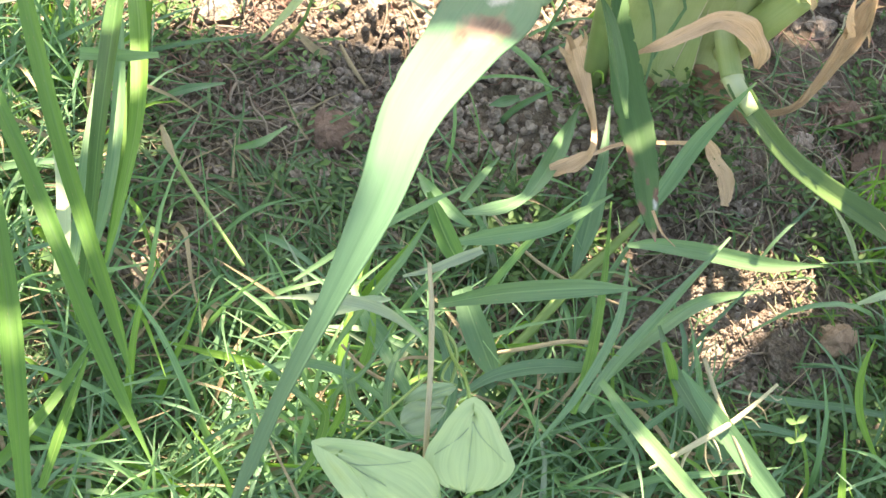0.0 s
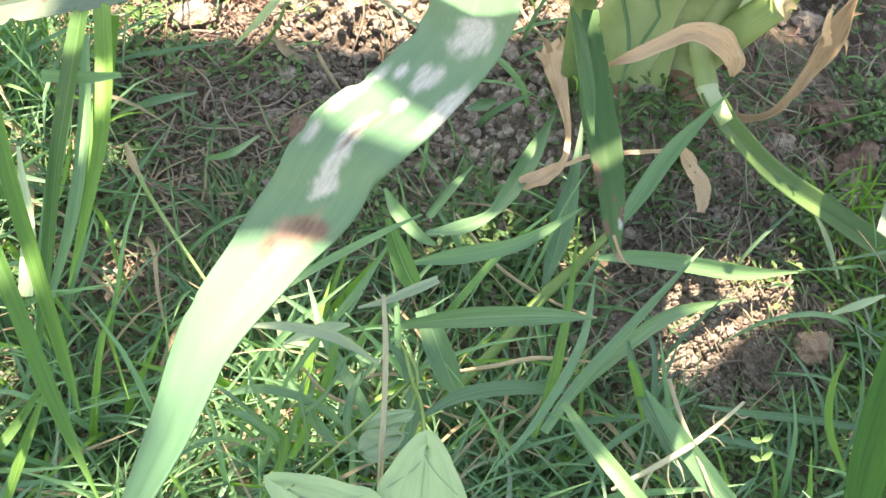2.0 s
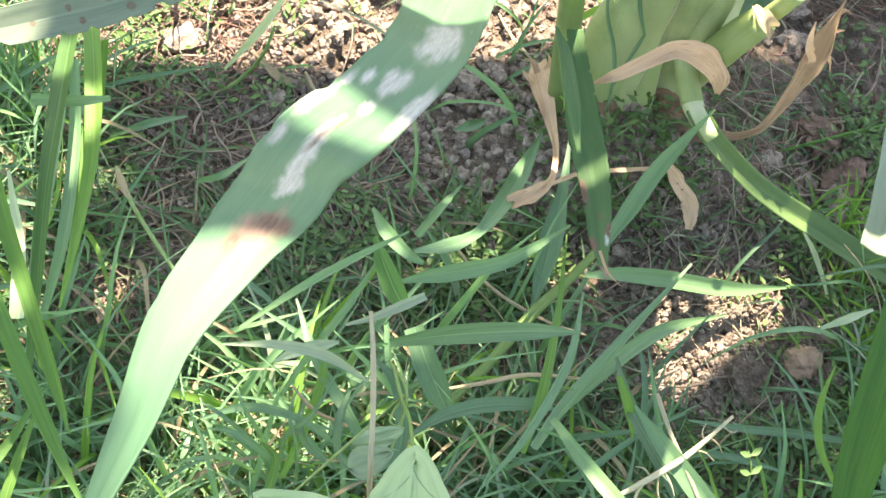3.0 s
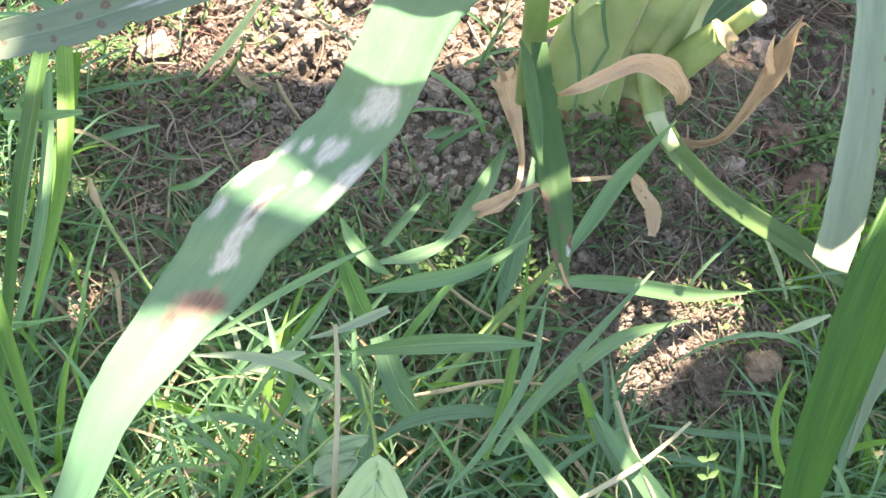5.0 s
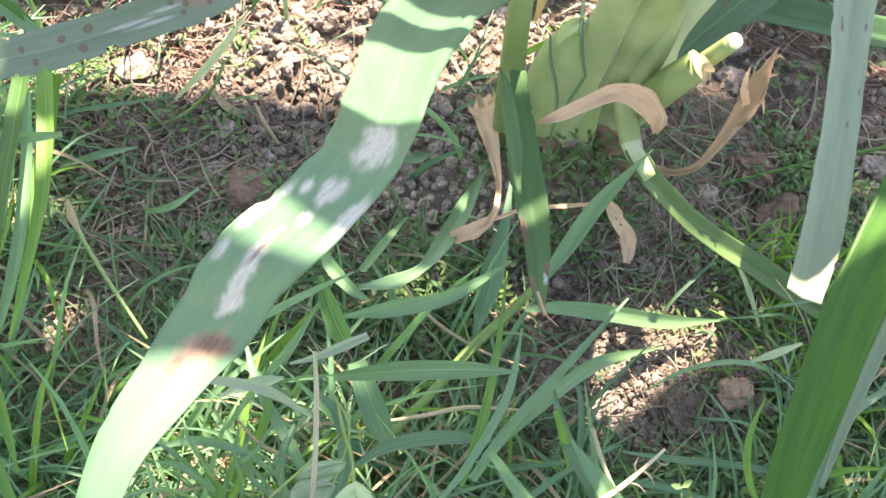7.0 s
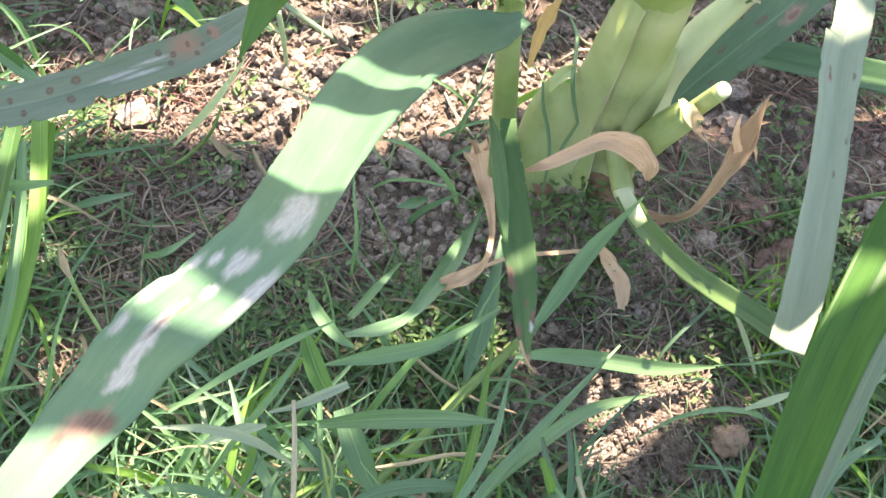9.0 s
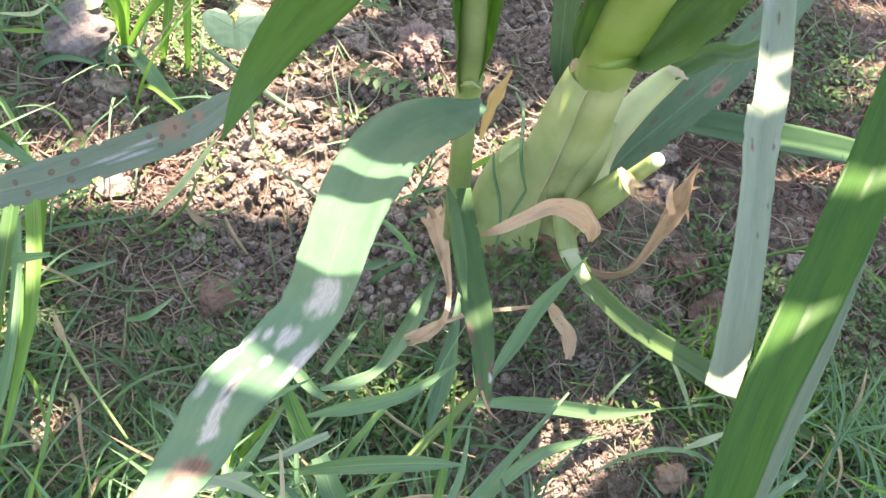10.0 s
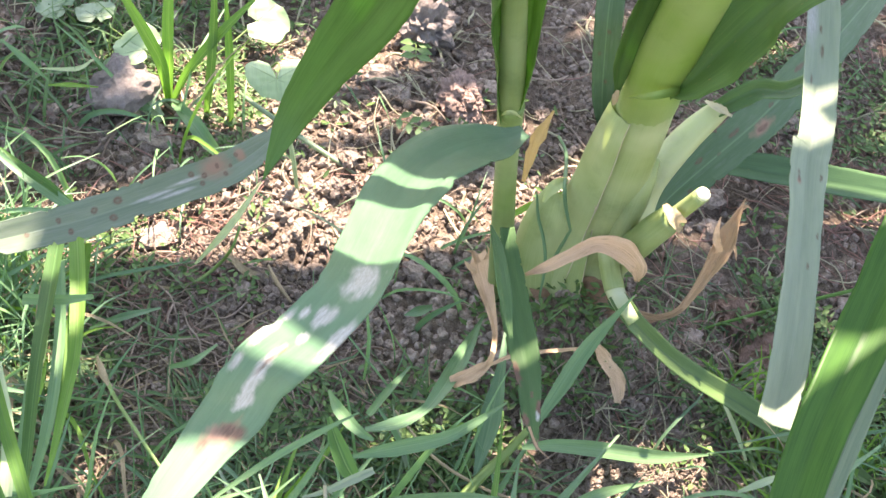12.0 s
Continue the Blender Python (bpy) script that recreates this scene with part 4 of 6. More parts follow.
shade_leaf(beyond, 1.0, 0.08, (0.45, 0.14), (0.33, 0.13), (0.2, 0.1), (0.08, 0.07))
shade_leaf(beyond, 1.3, 0.095, (0.48, -0.13), (0.34, -0.148), (0.22, -0.157), (0.12, -0.159), (0.04, -0.148), (-0.03, -0.14))
shade_leaf(beyond, 1.15, 0.08, (0.46, 0.24), (0.36, 0.23), (0.26, 0.23), (0.15, 0.24))
shade_leaf(beyond, 1.08, 0.085, (0.46, -0.2), (0.36, -0.21), (0.27, -0.212), (0.188, -0.214))
shade_leaf(beyond, 1.2, 0.09, (0.44, -0.262), (0.31, -0.27), (0.2, -0.272), (0.13, -0.296), (0.03, -0.302), (-0.095, -0.305))
shade_leaf(beyond, 1.14, 0.068, (0.44, -0.35), (0.31, -0.352), (0.21, -0.352), (0.13, -0.342), (0.03, -0.348), (-0.07, -0.358))
shade_leaf(beyond, 1.02, 0.086, (0.42, -0.4), (0.3, -0.41), (0.21, -0.42), (0.15, -0.452), (0.1, -0.49), (0.05, -0.53))
shade_leaf(beyond, 1.26, 0.06, (0.44, -0.48), (0.32, -0.49), (0.2, -0.5), (0.1, -0.53), (0.02, -0.56))
shade_leaf(beyond, 1.34, 0.06, (0.3, 0.3), (0.1, 0.25), (-0.08, 0.23), (-0.25, 0.25))
shade_leaf(beyond, 1.0, 0.05, (0.2, 0.19), (0.1, 0.14), (0.0, 0.1), (-0.12, 0.11))
shade_leaf(beyond, 1.4, 0.07, (0.3, 0.36), (0.12, 0.32), (-0.06, 0.3), (-0.2, 0.33))
shade_leaf(beyond, 1.3, 0.045, (0.2, 0.25), (0.07, 0.17), (-0.02, 0.108), (-0.1, 0.098))
shade_leaf(beyond, 1.25, 0.04, (0.28, 0.11), (0.12, 0.1), (0.0, 0.1), (-0.09, 0.088))
shade_leaf(beyond, 1.1, 0.045, (0.28, 0.215), (0.12, 0.208), (0.0, 0.206), (-0.15, 0.2))
shade_leaf(beyond, 1.16, 0.045, (0.2, 0.09), (0.1, 0.11), (-0.04, 0.208), (-0.2, 0.225))
shade_leaf(beyond, 1.06, 0.04, (0.2, 0.12), (0.1, 0.06), (0.02, 0.03), (-0.08, 0.0))
adopt(beyond)


# ---- single grass blades, stems and weeds ----
STRIPED = leaf_material("striped_grass", (0.045, 0.125, 0.045), (0.07, 0.16, 0.055), rib=(0.2, 0.34, 0.1), share=0.3, veins=6, spots=False)
CLUMPS = [
    (empty("grass_clump", (-0.09, -0.22, 0.0), "loose clump of broad green grass blades in shade", "grass", "grass clumps"), -0.09, -0.2),
    (empty("grass_clump", (0.06, -0.22, 0.0), "green grass clump mixed with dry twigs", "grass", "grass clumps"), 0.08, -0.2),
    (empty("grass_clump", (-0.26, -0.2, 0.0), "tall upright clump of long green grass", "grass", "grass clumps"), -0.27, -0.2),
    (empty("grass_clump", (-0.02, -0.1, 0.0), "creeping grass with flat blades over bare soil", "grass", "grass clumps"), 0.0, -0.08),
]


def clump_near(points):
    x, y = points[len(points) // 2][:2]
    return min(CLUMPS, key=lambda c: math.hypot(c[1] - x, c[2] - y))[0]


def grass(points, widths, material=GRASS, label="", **how):
    return blade("grass_blade", points, widths, material, clump_near(points), label, **{"n": 22, "fold": 0.35, "across": 4, **how})


def stalk(points, widths, material=STEM, label="thin green grass stem", name="grass_stem"):
    if name == "grass_stem":
        return tube(name, points, widths, material, clump_near(points), label, n=18, around=8)
    ob = tube(name, points, widths, material, n=18, around=8)
    return tagged(ob, label, name)


grass([(-0.0209, -0.1020, 0.0700), (-0.0027, -0.0881, 0.0620), (0.0273, -0.0718, 0.0500), (0.0630, -0.0534, 0.0350), (0.0961, -0.0318, 0.0250)], [0.0025, 0.0075, 0.0096, 0.0083, 0.0014], tilt=8, label="long flat grass blade lying above bare soil")
grass([(-0.0688, -0.0019, 0.0400), (-0.0722, -0.0550, 0.0680), (-0.0770, -0.0983, 0.0900), (-0.0819, -0.1204, 0.1000), (-0.0926, -0.1396, 0.1100), (-0.1069, -0.1526, 0.1150)], [0.0010, 0.0095, 0.0090, 0.0053, 0.0080, 0.0028], tilt=-10, twist=40)
grass([(-0.0547, -0.0230, 0.0750), (-0.0475, -0.0560, 0.0680), (-0.0432, -0.0888, 0.0600), (-0.0402, -0.1209, 0.0500)], [0.0010, 0.0063, 0.0132, 0.0025], tilt=14)
stalk([(-0.0160, -0.0712, 0.0550), (-0.0274, -0.0993, 0.0540), (-0.0389, -0.1242, 0.0520), (-0.0519, -0.1617, 0.0500), (-0.0654, -0.1933, 0.0450), (-0.0771, -0.2230, 0.0300)], [0.0045, 0.0053, 0.0062, 0.0054, 0.0047, 0.0047], label="stout pale green grass culm")
grass([(0.0114, -0.0028, 0.1150), (-0.0024, -0.0264, 0.0850), (-0.0104, -0.0533, 0.0700), (-0.0167, -0.0771, 0.0580)], [0.0009, 0.0089, 0.0095, 0.0038], tilt=-12)
grass([(-0.1104, -0.1667, 0.1050), (-0.0888, -0.1515, 0.1050), (-0.0667, -0.1332, 0.1010), (-0.0542, -0.1168, 0.0980), (-0.0383, -0.0860, 0.0850)], [0.0017, 0.0085, 0.0075, 0.0053, 0.0012], tilt=20, label="grass blade with a pale sunlit face")
grass([(-0.1014, -0.1955, 0.1000), (-0.0749, -0.1939, 0.1300), (-0.0445, -0.1912, 0.1550), (-0.0240, -0.1878, 0.1650)], [0.0039, 0.0090, 0.0077, 0.0013], tilt=5, label="flat horizontal grass blade with a small hole")
grass([(-0.0396, -0.1018, 0.1000), (-0.0305, -0.1474, 0.1000), (-0.0256, -0.1937, 0.1050), (-0.0256, -0.2251, 0.1060)], [0.0009, 0.0034, 0.0052, 0.0032], GRASS_LIME, label="bright lime-green grass blade")
grass([(0.0328, -0.0640, 0.0600), (0.0094, -0.1255, 0.0700), (-0.0094, -0.1755, 0.0780), (-0.0192, -0.2116, 0.0850)], [0.0013, 0.0048, 0.0055, 0.0045], tilt=10)
grass([(0.0656, -0.0673, 0.0300), (0.0283, -0.1057, 0.0500), (0.0022, -0.1532, 0.0680), (-0.0156, -0.1922, 0.0750)], [0.0010, 0.0075, 0.0071, 0.0040], tilt=-6)
grass([(-0.0938, -0.1829, 0.1000), (-0.0822, -0.1951, 0.0950), (-0.0718, -0.2037, 0.0880), (-0.0627, -0.2094, 0.0800)], [0.0095, 0.0128, 0.0123, 0.0050], tilt=10, label="broad short grass blade")
grass([(-0.1242, -0.1755, 0.1550), (-0.1158, -0.1871, 0.1560), (-0.1060, -0.1977, 0.1550), (-0.0988, -0.2012, 0.1500)], [0.0021, 0.0077, 0.0092, 0.0051], STRIPED, fold=0.8, across=6, label="folded striped green grass leaf")
grass([(-0.1194, -0.2265, 0.1650), (-0.1100, -0.2191, 0.1660), (-0.1006, -0.2089, 0.1660), (-0.0927, -0.1999, 0.1660)], [0.0012, 0.0030, 0.0045, 0.0035], GRASS_PALE, fold=0.5, label="pale bleached grass tip")
grass([(-0.1683, -0.2406, 0.1300), (-0.1438, -0.2351, 0.1400), (-0.1232, -0.2327, 0.1420), (-0.1025, -0.2320, 0.1320)], [0.0010, 0.0043, 0.0048, 0.0015], GRASS_PALE, tilt=8, label="pale shining grass blade")
grass([(-0.1100, -0.1754, 0.1700), (-0.1261, -0.1911, 0.1620), (-0.1443, -0.2108, 0.1520), (-0.1631, -0.2347, 0.1400)], [0.0008, 0.0033, 0.0036, 0.0015], tilt=6)
grass([(-0.1191, -0.1823, 0.1500), (-0.1235, -0.2045, 0.1400), (-0.1324, -0.2255, 0.1200), (-0.1382, -0.2411, 0.1000)], [0.0008, 0.0034, 0.0031, 0.0021])
grass([(-0.1361, -0.1236, 0.0900), (-0.1249, -0.1415, 0.1050), (-0.1101, -0.1531, 0.1120), (-0.1009, -0.1540, 0.1100)], [0.0018, 0.0069, 0.0056, 0.0022], tilt=16)
grass([(-0.1006, -0.0552, 0.0350), (-0.1060, -0.0913, 0.0600), (-0.1100, -0.1295, 0.0900)], [0.0013, 0.0047, 0.0041])
grass([(-0.1506, -0.1921, 0.1000), (-0.1315, -0.2161, 0.1000), (-0.1047, -0.2387, 0.1000), (-0.0867, -0.2515, 0.0900)], [0.0011, 0.0049, 0.0053, 0.0032], tilt=-10)
grass([(-0.1669, -0.2657, 0.1000), (-0.1493, -0.2560, 0.1100), (-0.1259, -0.2518, 0.1100), (-0.1043, -0.2536, 0.1000)], [0.0010, 0.0041, 0.0036, 0.0021])
grass([(-0.1322, -0.2003, 0.1000), (-0.1234, -0.2284, 0.1000), (-0.1228, -0.2549, 0.0900), (-0.1242, -0.2699, 0.0800)], [0.0011, 0.0043, 0.0043, 0.0027], GRASS_LIME)
grass([(-0.1066, -0.2050, 0.1000), (-0.0912, -0.2141, 0.1000), (-0.0804, -0.2305, 0.0900), (-0.0771, -0.2500, 0.0800)], [0.0016, 0.0054, 0.0065, 0.0038])
grass([(-0.0181, -0.1947, 0.1000), (-0.0419, -0.2035, 0.1000), (-0.0633, -0.2156, 0.0950), (-0.0769, -0.2320, 0.0900)], [0.0033, 0.0071, 0.0060, 0.0022], tilt=12)
grass([(0.0074, -0.1406, 0.0700), (0.0196, -0.1649, 0.0750), (0.0367, -0.1858, 0.0800), (0.0542, -0.2039, 0.0800)], [0.0018, 0.0064, 0.0080, 0.0073], tilt=-8)
grass([(0.0085, -0.1612, 0.0900), (0.0185, -0.1685, 0.0800), (0.0298, -0.1762, 0.0600)], [0.0028, 0.0050, 0.0011], GRASS_LIME)
grass([(0.0186, -0.1778, 0.1000), (0.0364, -0.1882, 0.0950), (0.0574, -0.2002, 0.0900), (0.0835, -0.2127, 0.0800)], [0.0014, 0.0081, 0.0102, 0.0097], tilt=12, label="broad grey-green grass blade")
grass([(-0.0169, -0.2004, 0.1000), (0.0032, -0.2146, 0.1000), (0.0273, -0.2295, 0.1000), (0.0530, -0.2383, 0.0900)], [0.0037, 0.0068, 0.0078, 0.0068], tilt=-8)
grass([(0.0542, -0.1539, 0.0600), (0.0867, -0.1409, 0.0500), (0.1183, -0.1286, 0.0450), (0.1543, -0.1173, 0.0400)], [0.0012, 0.0041, 0.0042, 0.0030])
grass([(0.1191, -0.0965, 0.0700), (0.1169, -0.1203, 0.0660), (0.1230, -0.1391, 0.0600), (0.1383, -0.1519, 0.0500)], [0.0009, 0.0038, 0.0041, 0.0023], GRASS_LIME, label="yellowish grass blade")
grass([(-0.0374, -0.2463, 0.1000), (-0.0268, -0.2187, 0.1100), (-0.0192, -0.1743, 0.1100), (-0.0221, -0.1296, 0.1000)], [0.0010, 0.0036, 0.0043, 0.0011])
grass([(0.0947, 0.0195, 0.0200), (0.1064, -0.0066, 0.0300), (0.1216, -0.0225, 0.0200)], [0.0010, 0.0033, 0.0017], GRASS_PALE)
grass([(0.1130, -0.0655, 0.0500), (0.1246, -0.0568, 0.0550), (0.1395, -0.0409, 0.0500)], [0.0019, 0.0048, 0.0016], GRASS_PALE, label="short bleached grass blade")
grass([(0.1921, -0.0026, 0.0600), (0.1565, -0.0600, 0.0800), (0.1360, -0.1166, 0.0900), (0.1319, -0.1584, 0.0900)], [0.0017, 0.0056, 0.0054, 0.0029])
grass([(0.1893, -0.0548, 0.0600), (0.1666, -0.0877, 0.0700), (0.1568, -0.1238, 0.0700), (0.1600, -0.1495, 0.0600)], [0.0039, 0.0062, 0.0055, 0.0030])
grass([(-0.1454, -0.2349, 0.1200), (-0.1385, -0.2295, 0.1250), (-0.1291, -0.2231, 0.1280), (-0.1219, -0.2166, 0.1250)], [0.0013, 0.0051, 0.0056, 0.0015], GRASS_PALE, tilt=-14, label="pale broad leaf scrap among the grass")
for line in (([(-0.1297, -0.2608, 0.0500), (-0.1412, -0.2664, 0.1000), (-0.1559, -0.2677, 0.1200), (-0.1681, -0.2635, 0.1150)], [0.0016, 0.0020, 0.0020, 0.0007]), ([(-0.1319, -0.2555, 0.0500), (-0.1388, -0.2623, 0.1000), (-0.1503, -0.2592, 0.1200), (-0.1568, -0.2492, 0.1150)], [0.0014, 0.0020, 0.0017, 0.0005]), ([(-0.1284, -0.2598, 0.0600), (-0.1278, -0.2619, 0.1100), (-0.1196, -0.2559, 0.1300), (-0.1158, -0.2355, 0.1400)], [0.0016, 0.0022, 0.0020, 0.0007])):
    grass(*line, tilt=10)
for line in (([(-0.1347, -0.2630, 0.0500), (-0.1472, -0.2780, 0.1000), (-0.1601, -0.2868, 0.1100), (-0.1703, -0.2928, 0.1000)], [0.0014, 0.0018, 0.0017, 0.0005]), ([(-0.1238, -0.2645, 0.0500), (-0.1312, -0.2708, 0.1000), (-0.1484, -0.2730, 0.1200), (-0.1622, -0.2685, 0.1000)], [0.0016, 0.0028, 0.0029, 0.0010]), ([(-0.1183, -0.2630, 0.0600), (-0.1212, -0.2649, 0.1100), (-0.1288, -0.2577, 0.1250), (-0.1308, -0.2411, 0.1200)], [0.0013, 0.0017, 0.0017, 0.0005])):
    grass(*line, tilt=10)
grass([(-0.1291, -0.2967, 0.0800), (-0.1267, -0.2822, 0.0900), (-0.1289, -0.2697, 0.1000), (-0.1378, -0.2648, 0.1000)], [0.0015, 0.0040, 0.0040, 0.0013], GRASS_LIME, tilt=-10)
grass([(-0.1099, -0.2253, 0.1000), (-0.1091, -0.2444, 0.1100), (-0.1036, -0.2556, 0.1000), (-0.0894, -0.2604, 0.0900)], [0.0016, 0.0036, 0.0038, 0.0016], tilt=12)
grass([(-0.1289, -0.2322, 0.0900), (-0.1244, -0.2539, 0.1100), (-0.1175, -0.2586, 0.1000), (-0.1033, -0.2604, 0.0900)], [0.0013, 0.0035, 0.0031, 0.0013], tilt=-12)
# blades standing at the grassy side
grass([(-0.3159, -0.1808, 0.2000), (-0.2945, -0.2088, 0.2000), (-0.2657, -0.2446, 0.1980), (-0.2385, -0.2747, 0.1900), (-0.2128, -0.3024, 0.1840), (-0.1978, -0.3194, 0.1800)], [0.0071, 0.0078, 0.0076, 0.0070, 0.0056, 0.0011], BLADE_GREEN, tilt=14, n=34, label="long upright grass blade")
grass([(-0.3039, -0.2326, 0.2000), (-0.2703, -0.2629, 0.2000), (-0.2389, -0.2917, 0.1930), (-0.2079, -0.3194, 0.1810), (-0.1766, -0.3453, 0.1710)], [0.0059, 0.0066, 0.0067, 0.0060, 0.0008], BLADE_GREEN, tilt=-12, n=34, label="long upright grass blade")
grass([(-0.3115, -0.0966, 0.1200), (-0.2921, -0.1462, 0.1350), (-0.2689, -0.2048, 0.1490), (-0.2508, -0.2506, 0.1400), (-0.2400, -0.2826, 0.1200)], [0.0085, 0.0096, 0.0075, 0.0058, 0.0034], BLADE_GREEN, tilt=10, n=30)
grass([(-0.3098, -0.0854, 0.1000), (-0.2866, -0.1283, 0.1080), (-0.2687, -0.1685, 0.1040), (-0.2544, -0.2182, 0.1000), (-0.2509, -0.2372, 0.0900)], [0.0088, 0.0090, 0.0071, 0.0037, 0.0013], GRASS_LIME, n=30, label="bright green grass blade")
grass([(-0.2886, -0.2602, 0.1600), (-0.2598, -0.3012, 0.1600), (-0.2411, -0.3309, 0.1500), (-0.2199, -0.3667, 0.1200)], [0.0070, 0.0090, 0.0085, 0.0054], BLADE_GREEN, tilt=-20)
grass([(-0.2310, -0.2872, 0.1200), (-0.2327, -0.3166, 0.1200), (-0.2393, -0.3494, 0.1200), (-0.2510, -0.3604, 0.1000)], [0.0012, 0.0043, 0.0046, 0.0028], BLADE_GREEN)
grass([(-0.2319, -0.2916, 0.1100), (-0.2273, -0.3210, 0.1100), (-0.2239, -0.3485, 0.1000)], [0.0015, 0.0048, 0.0033], GRASS_LIME)
grass([(-0.3049, -0.1131, 0.1000), (-0.2849, -0.1543, 0.0900), (-0.2692, -0.1989, 0.0800), (-0.2639, -0.2346, 0.0600)], [0.0053, 0.0070, 0.0068, 0.0040], tilt=12)
grass([(-0.2988, -0.0963, 0.1000), (-0.2836, -0.1374, 0.0900), (-0.2690, -0.1804, 0.0800), (-0.2590, -0.2212, 0.0600)], [0.0085, 0.0096, 0.0068, 0.0025], GRASS_LIME, n=30, label="bright green grass blade")
grass([(-0.3126, -0.1072, 0.1000), (-0.2990, -0.1445, 0.0900), (-0.2854, -0.1877, 0.0800), (-0.2708, -0.2334, 0.0600)], [0.0071, 0.0076, 0.0080, 0.0055], tilt=10, n=30)
grass([(-0.3897, -0.0437, 0.0800), (-0.3535, -0.0553, 0.0800), (-0.3229, -0.0642, 0.0800), (-0.3058, -0.0619, 0.0700)], [0.0035, 0.0076, 0.0061, 0.0014])
grass([(-0.3070, -0.1803, 0.0900), (-0.2832, -0.2152, 0.0900), (-0.2688, -0.2463, 0.0800)], [0.0018, 0.0066, 0.0071], GRASS_PALE)
grass([(-0.3009, -0.1616, 0.1300), (-0.2819, -0.1531, 0.1300), (-0.2701, -0.1417, 0.1250)], [0.0060, 0.0055, 0.0028], label="grey-green grass blade crossing the others")
grass([(-0.2914, -0.1081, 0.0300), (-0.2709, -0.1037, 0.0500), (-0.2564, -0.0832, 0.0400)], [0.0017, 0.0048, 0.0014])
grass([(-0.2364, -0.1140, 0.0300), (-0.2236, -0.1103, 0.0400), (-0.2166, -0.0874, 0.0300)], [0.0027, 0.0041, 0.0014])

stalk([(-0.1114, -0.2197, 0.1720), (-0.1033, -0.2359, 0.1660), (-0.0944, -0.2561, 0.1560), (-0.0865, -0.2758, 0.1440), (-0.0771, -0.2956, 0.1250), (-0.0674, -0.3144, 0.1000)], [0.0017, 0.0024, 0.0024, 0.0024, 0.0025, 0.0023], PALE_STRAW, "pale dry upright stalk", "dry_stalk")
stalk([(-0.2588, -0.1604, 0.0950), (-0.2427, -0.1747, 0.0900), (-0.2197, -0.1908, 0.0880), (-0.1945, -0.2057, 0.0800)], [0.0026, 0.0023, 0.0020, 0.0017], STEM, "thin stem with a withered bud")
stalk([(-0.2597, -0.1597, 0.0960), (-0.2535, -0.1663, 0.0940), (-0.2465, -0.1718, 0.0910)], [0.0014, 0.0045, 0.0014], STRAW, "withered grass bud")
stalk([(0.0270, -0.1684, 0.1020), (0.0392, -0.1830, 0.0970), (0.0505, -0.1932, 0.0920), (0.0675, -0.2093, 0.0850)], [0.0022, 0.0024, 0.0027, 0.0016], PALE_STRAW, "broken straw-coloured twig in the grass", "twig")
stalk([(0.0693, -0.1559, 0.0850), (0.0596, -0.1739, 0.0900), (0.0482, -0.1929, 0.0940), (0.0346, -0.2096, 0.0920), (0.0199, -0.2257, 0.0850)], [0.0017, 0.0022, 0.0030, 0.0029, 0.0016], PALE_STRAW, "forked dry twig with thin side roots", "twig")
stalk([(0.0596, -0.1739, 0.0900), (0.0650, -0.1745, 0.0880), (0.0704, -0.1745, 0.0800)], [0.0011, 0.0008, 0.0006], STRAW, "thin dry side root of the twig", "twig")
for line in (([(0.0575, -0.1771, 0.0900), (0.0547, -0.1747, 0.0940), (0.0553, -0.1699, 0.0940)], [0.0011, 0.0008, 0.0005]), ([(0.0528, -0.1849, 0.0920), (0.0594, -0.1824, 0.0900), (0.0658, -0.1829, 0.0860)], [0.0011, 0.0008, 0.0005]), ([(0.0649, -0.1637, 0.0870), (0.0707, -0.1642, 0.0850), (0.0738, -0.1612, 0.0830)], [0.0008, 0.0008, 0.0006]), ([(0.0419, -0.2009, 0.0930), (0.0475, -0.2046, 0.0900), (0.0517, -0.2080, 0.0860)], [0.0013, 0.0011, 0.0005])):
    stalk(*line, PALE_STRAW, "thin dry side root of the twig", "twig")
for line in (([(0.0374, -0.2062, 0.0920), (0.0326, -0.2042, 0.0940), (0.0282, -0.2049, 0.0940)], [0.0013, 0.0008, 0.0005]), ([(0.0346, -0.2096, 0.0920), (0.0335, -0.2162, 0.0880), (0.0357, -0.2245, 0.0800)], [0.0019, 0.0016, 0.0011]), ([(0.0403, -0.2040, 0.0920), (0.0438, -0.2117, 0.0880), (0.0524, -0.2153, 0.0800)], [0.0011, 0.0008, 0.0005])):
    stalk(*line, PALE_STRAW, "thin dry side root of the twig", "twig")
stalk([(-0.1350, -0.2345, 0.1000), (-0.1210, -0.2414, 0.1000), (-0.1051, -0.2386, 0.0900)], [0.0013, 0.0018, 0.0016], STRAW, "thin reddish dry stem in the grass", "twig")
stalk([(-0.0717, -0.1955, 0.0700), (-0.0524, -0.1851, 0.0750), (-0.0320, -0.1689, 0.0700), (-0.0008, -0.1485, 0.0500)], [0.0014, 0.0022, 0.0023, 0.0015], STRAW, "dry stem lying through the grass", "twig")
stalk([(-0.0986, -0.0919, 0.0400), (-0.0675, -0.1176, 0.0500), (-0.0348, -0.1251, 0.0500), (-0.0072, -0.1189, 0.0400)], [0.0013, 0.0019, 0.0019, 0.0013], STRAW, "dry stem lying through the grass", "twig")
stalk([(0.2117, 0.1698, 0.0300), (0.1706, 0.1414, 0.0250), (0.1231, 0.1067, 0.0200), (0.0875, 0.0779, 0.0180), (0.0505, 0.0485, 0.0120)], [0.0024, 0.0028, 0.0024, 0.0023, 0.0019], GRASS_LIME, "thin yellow-green runner over the soil", "runner")
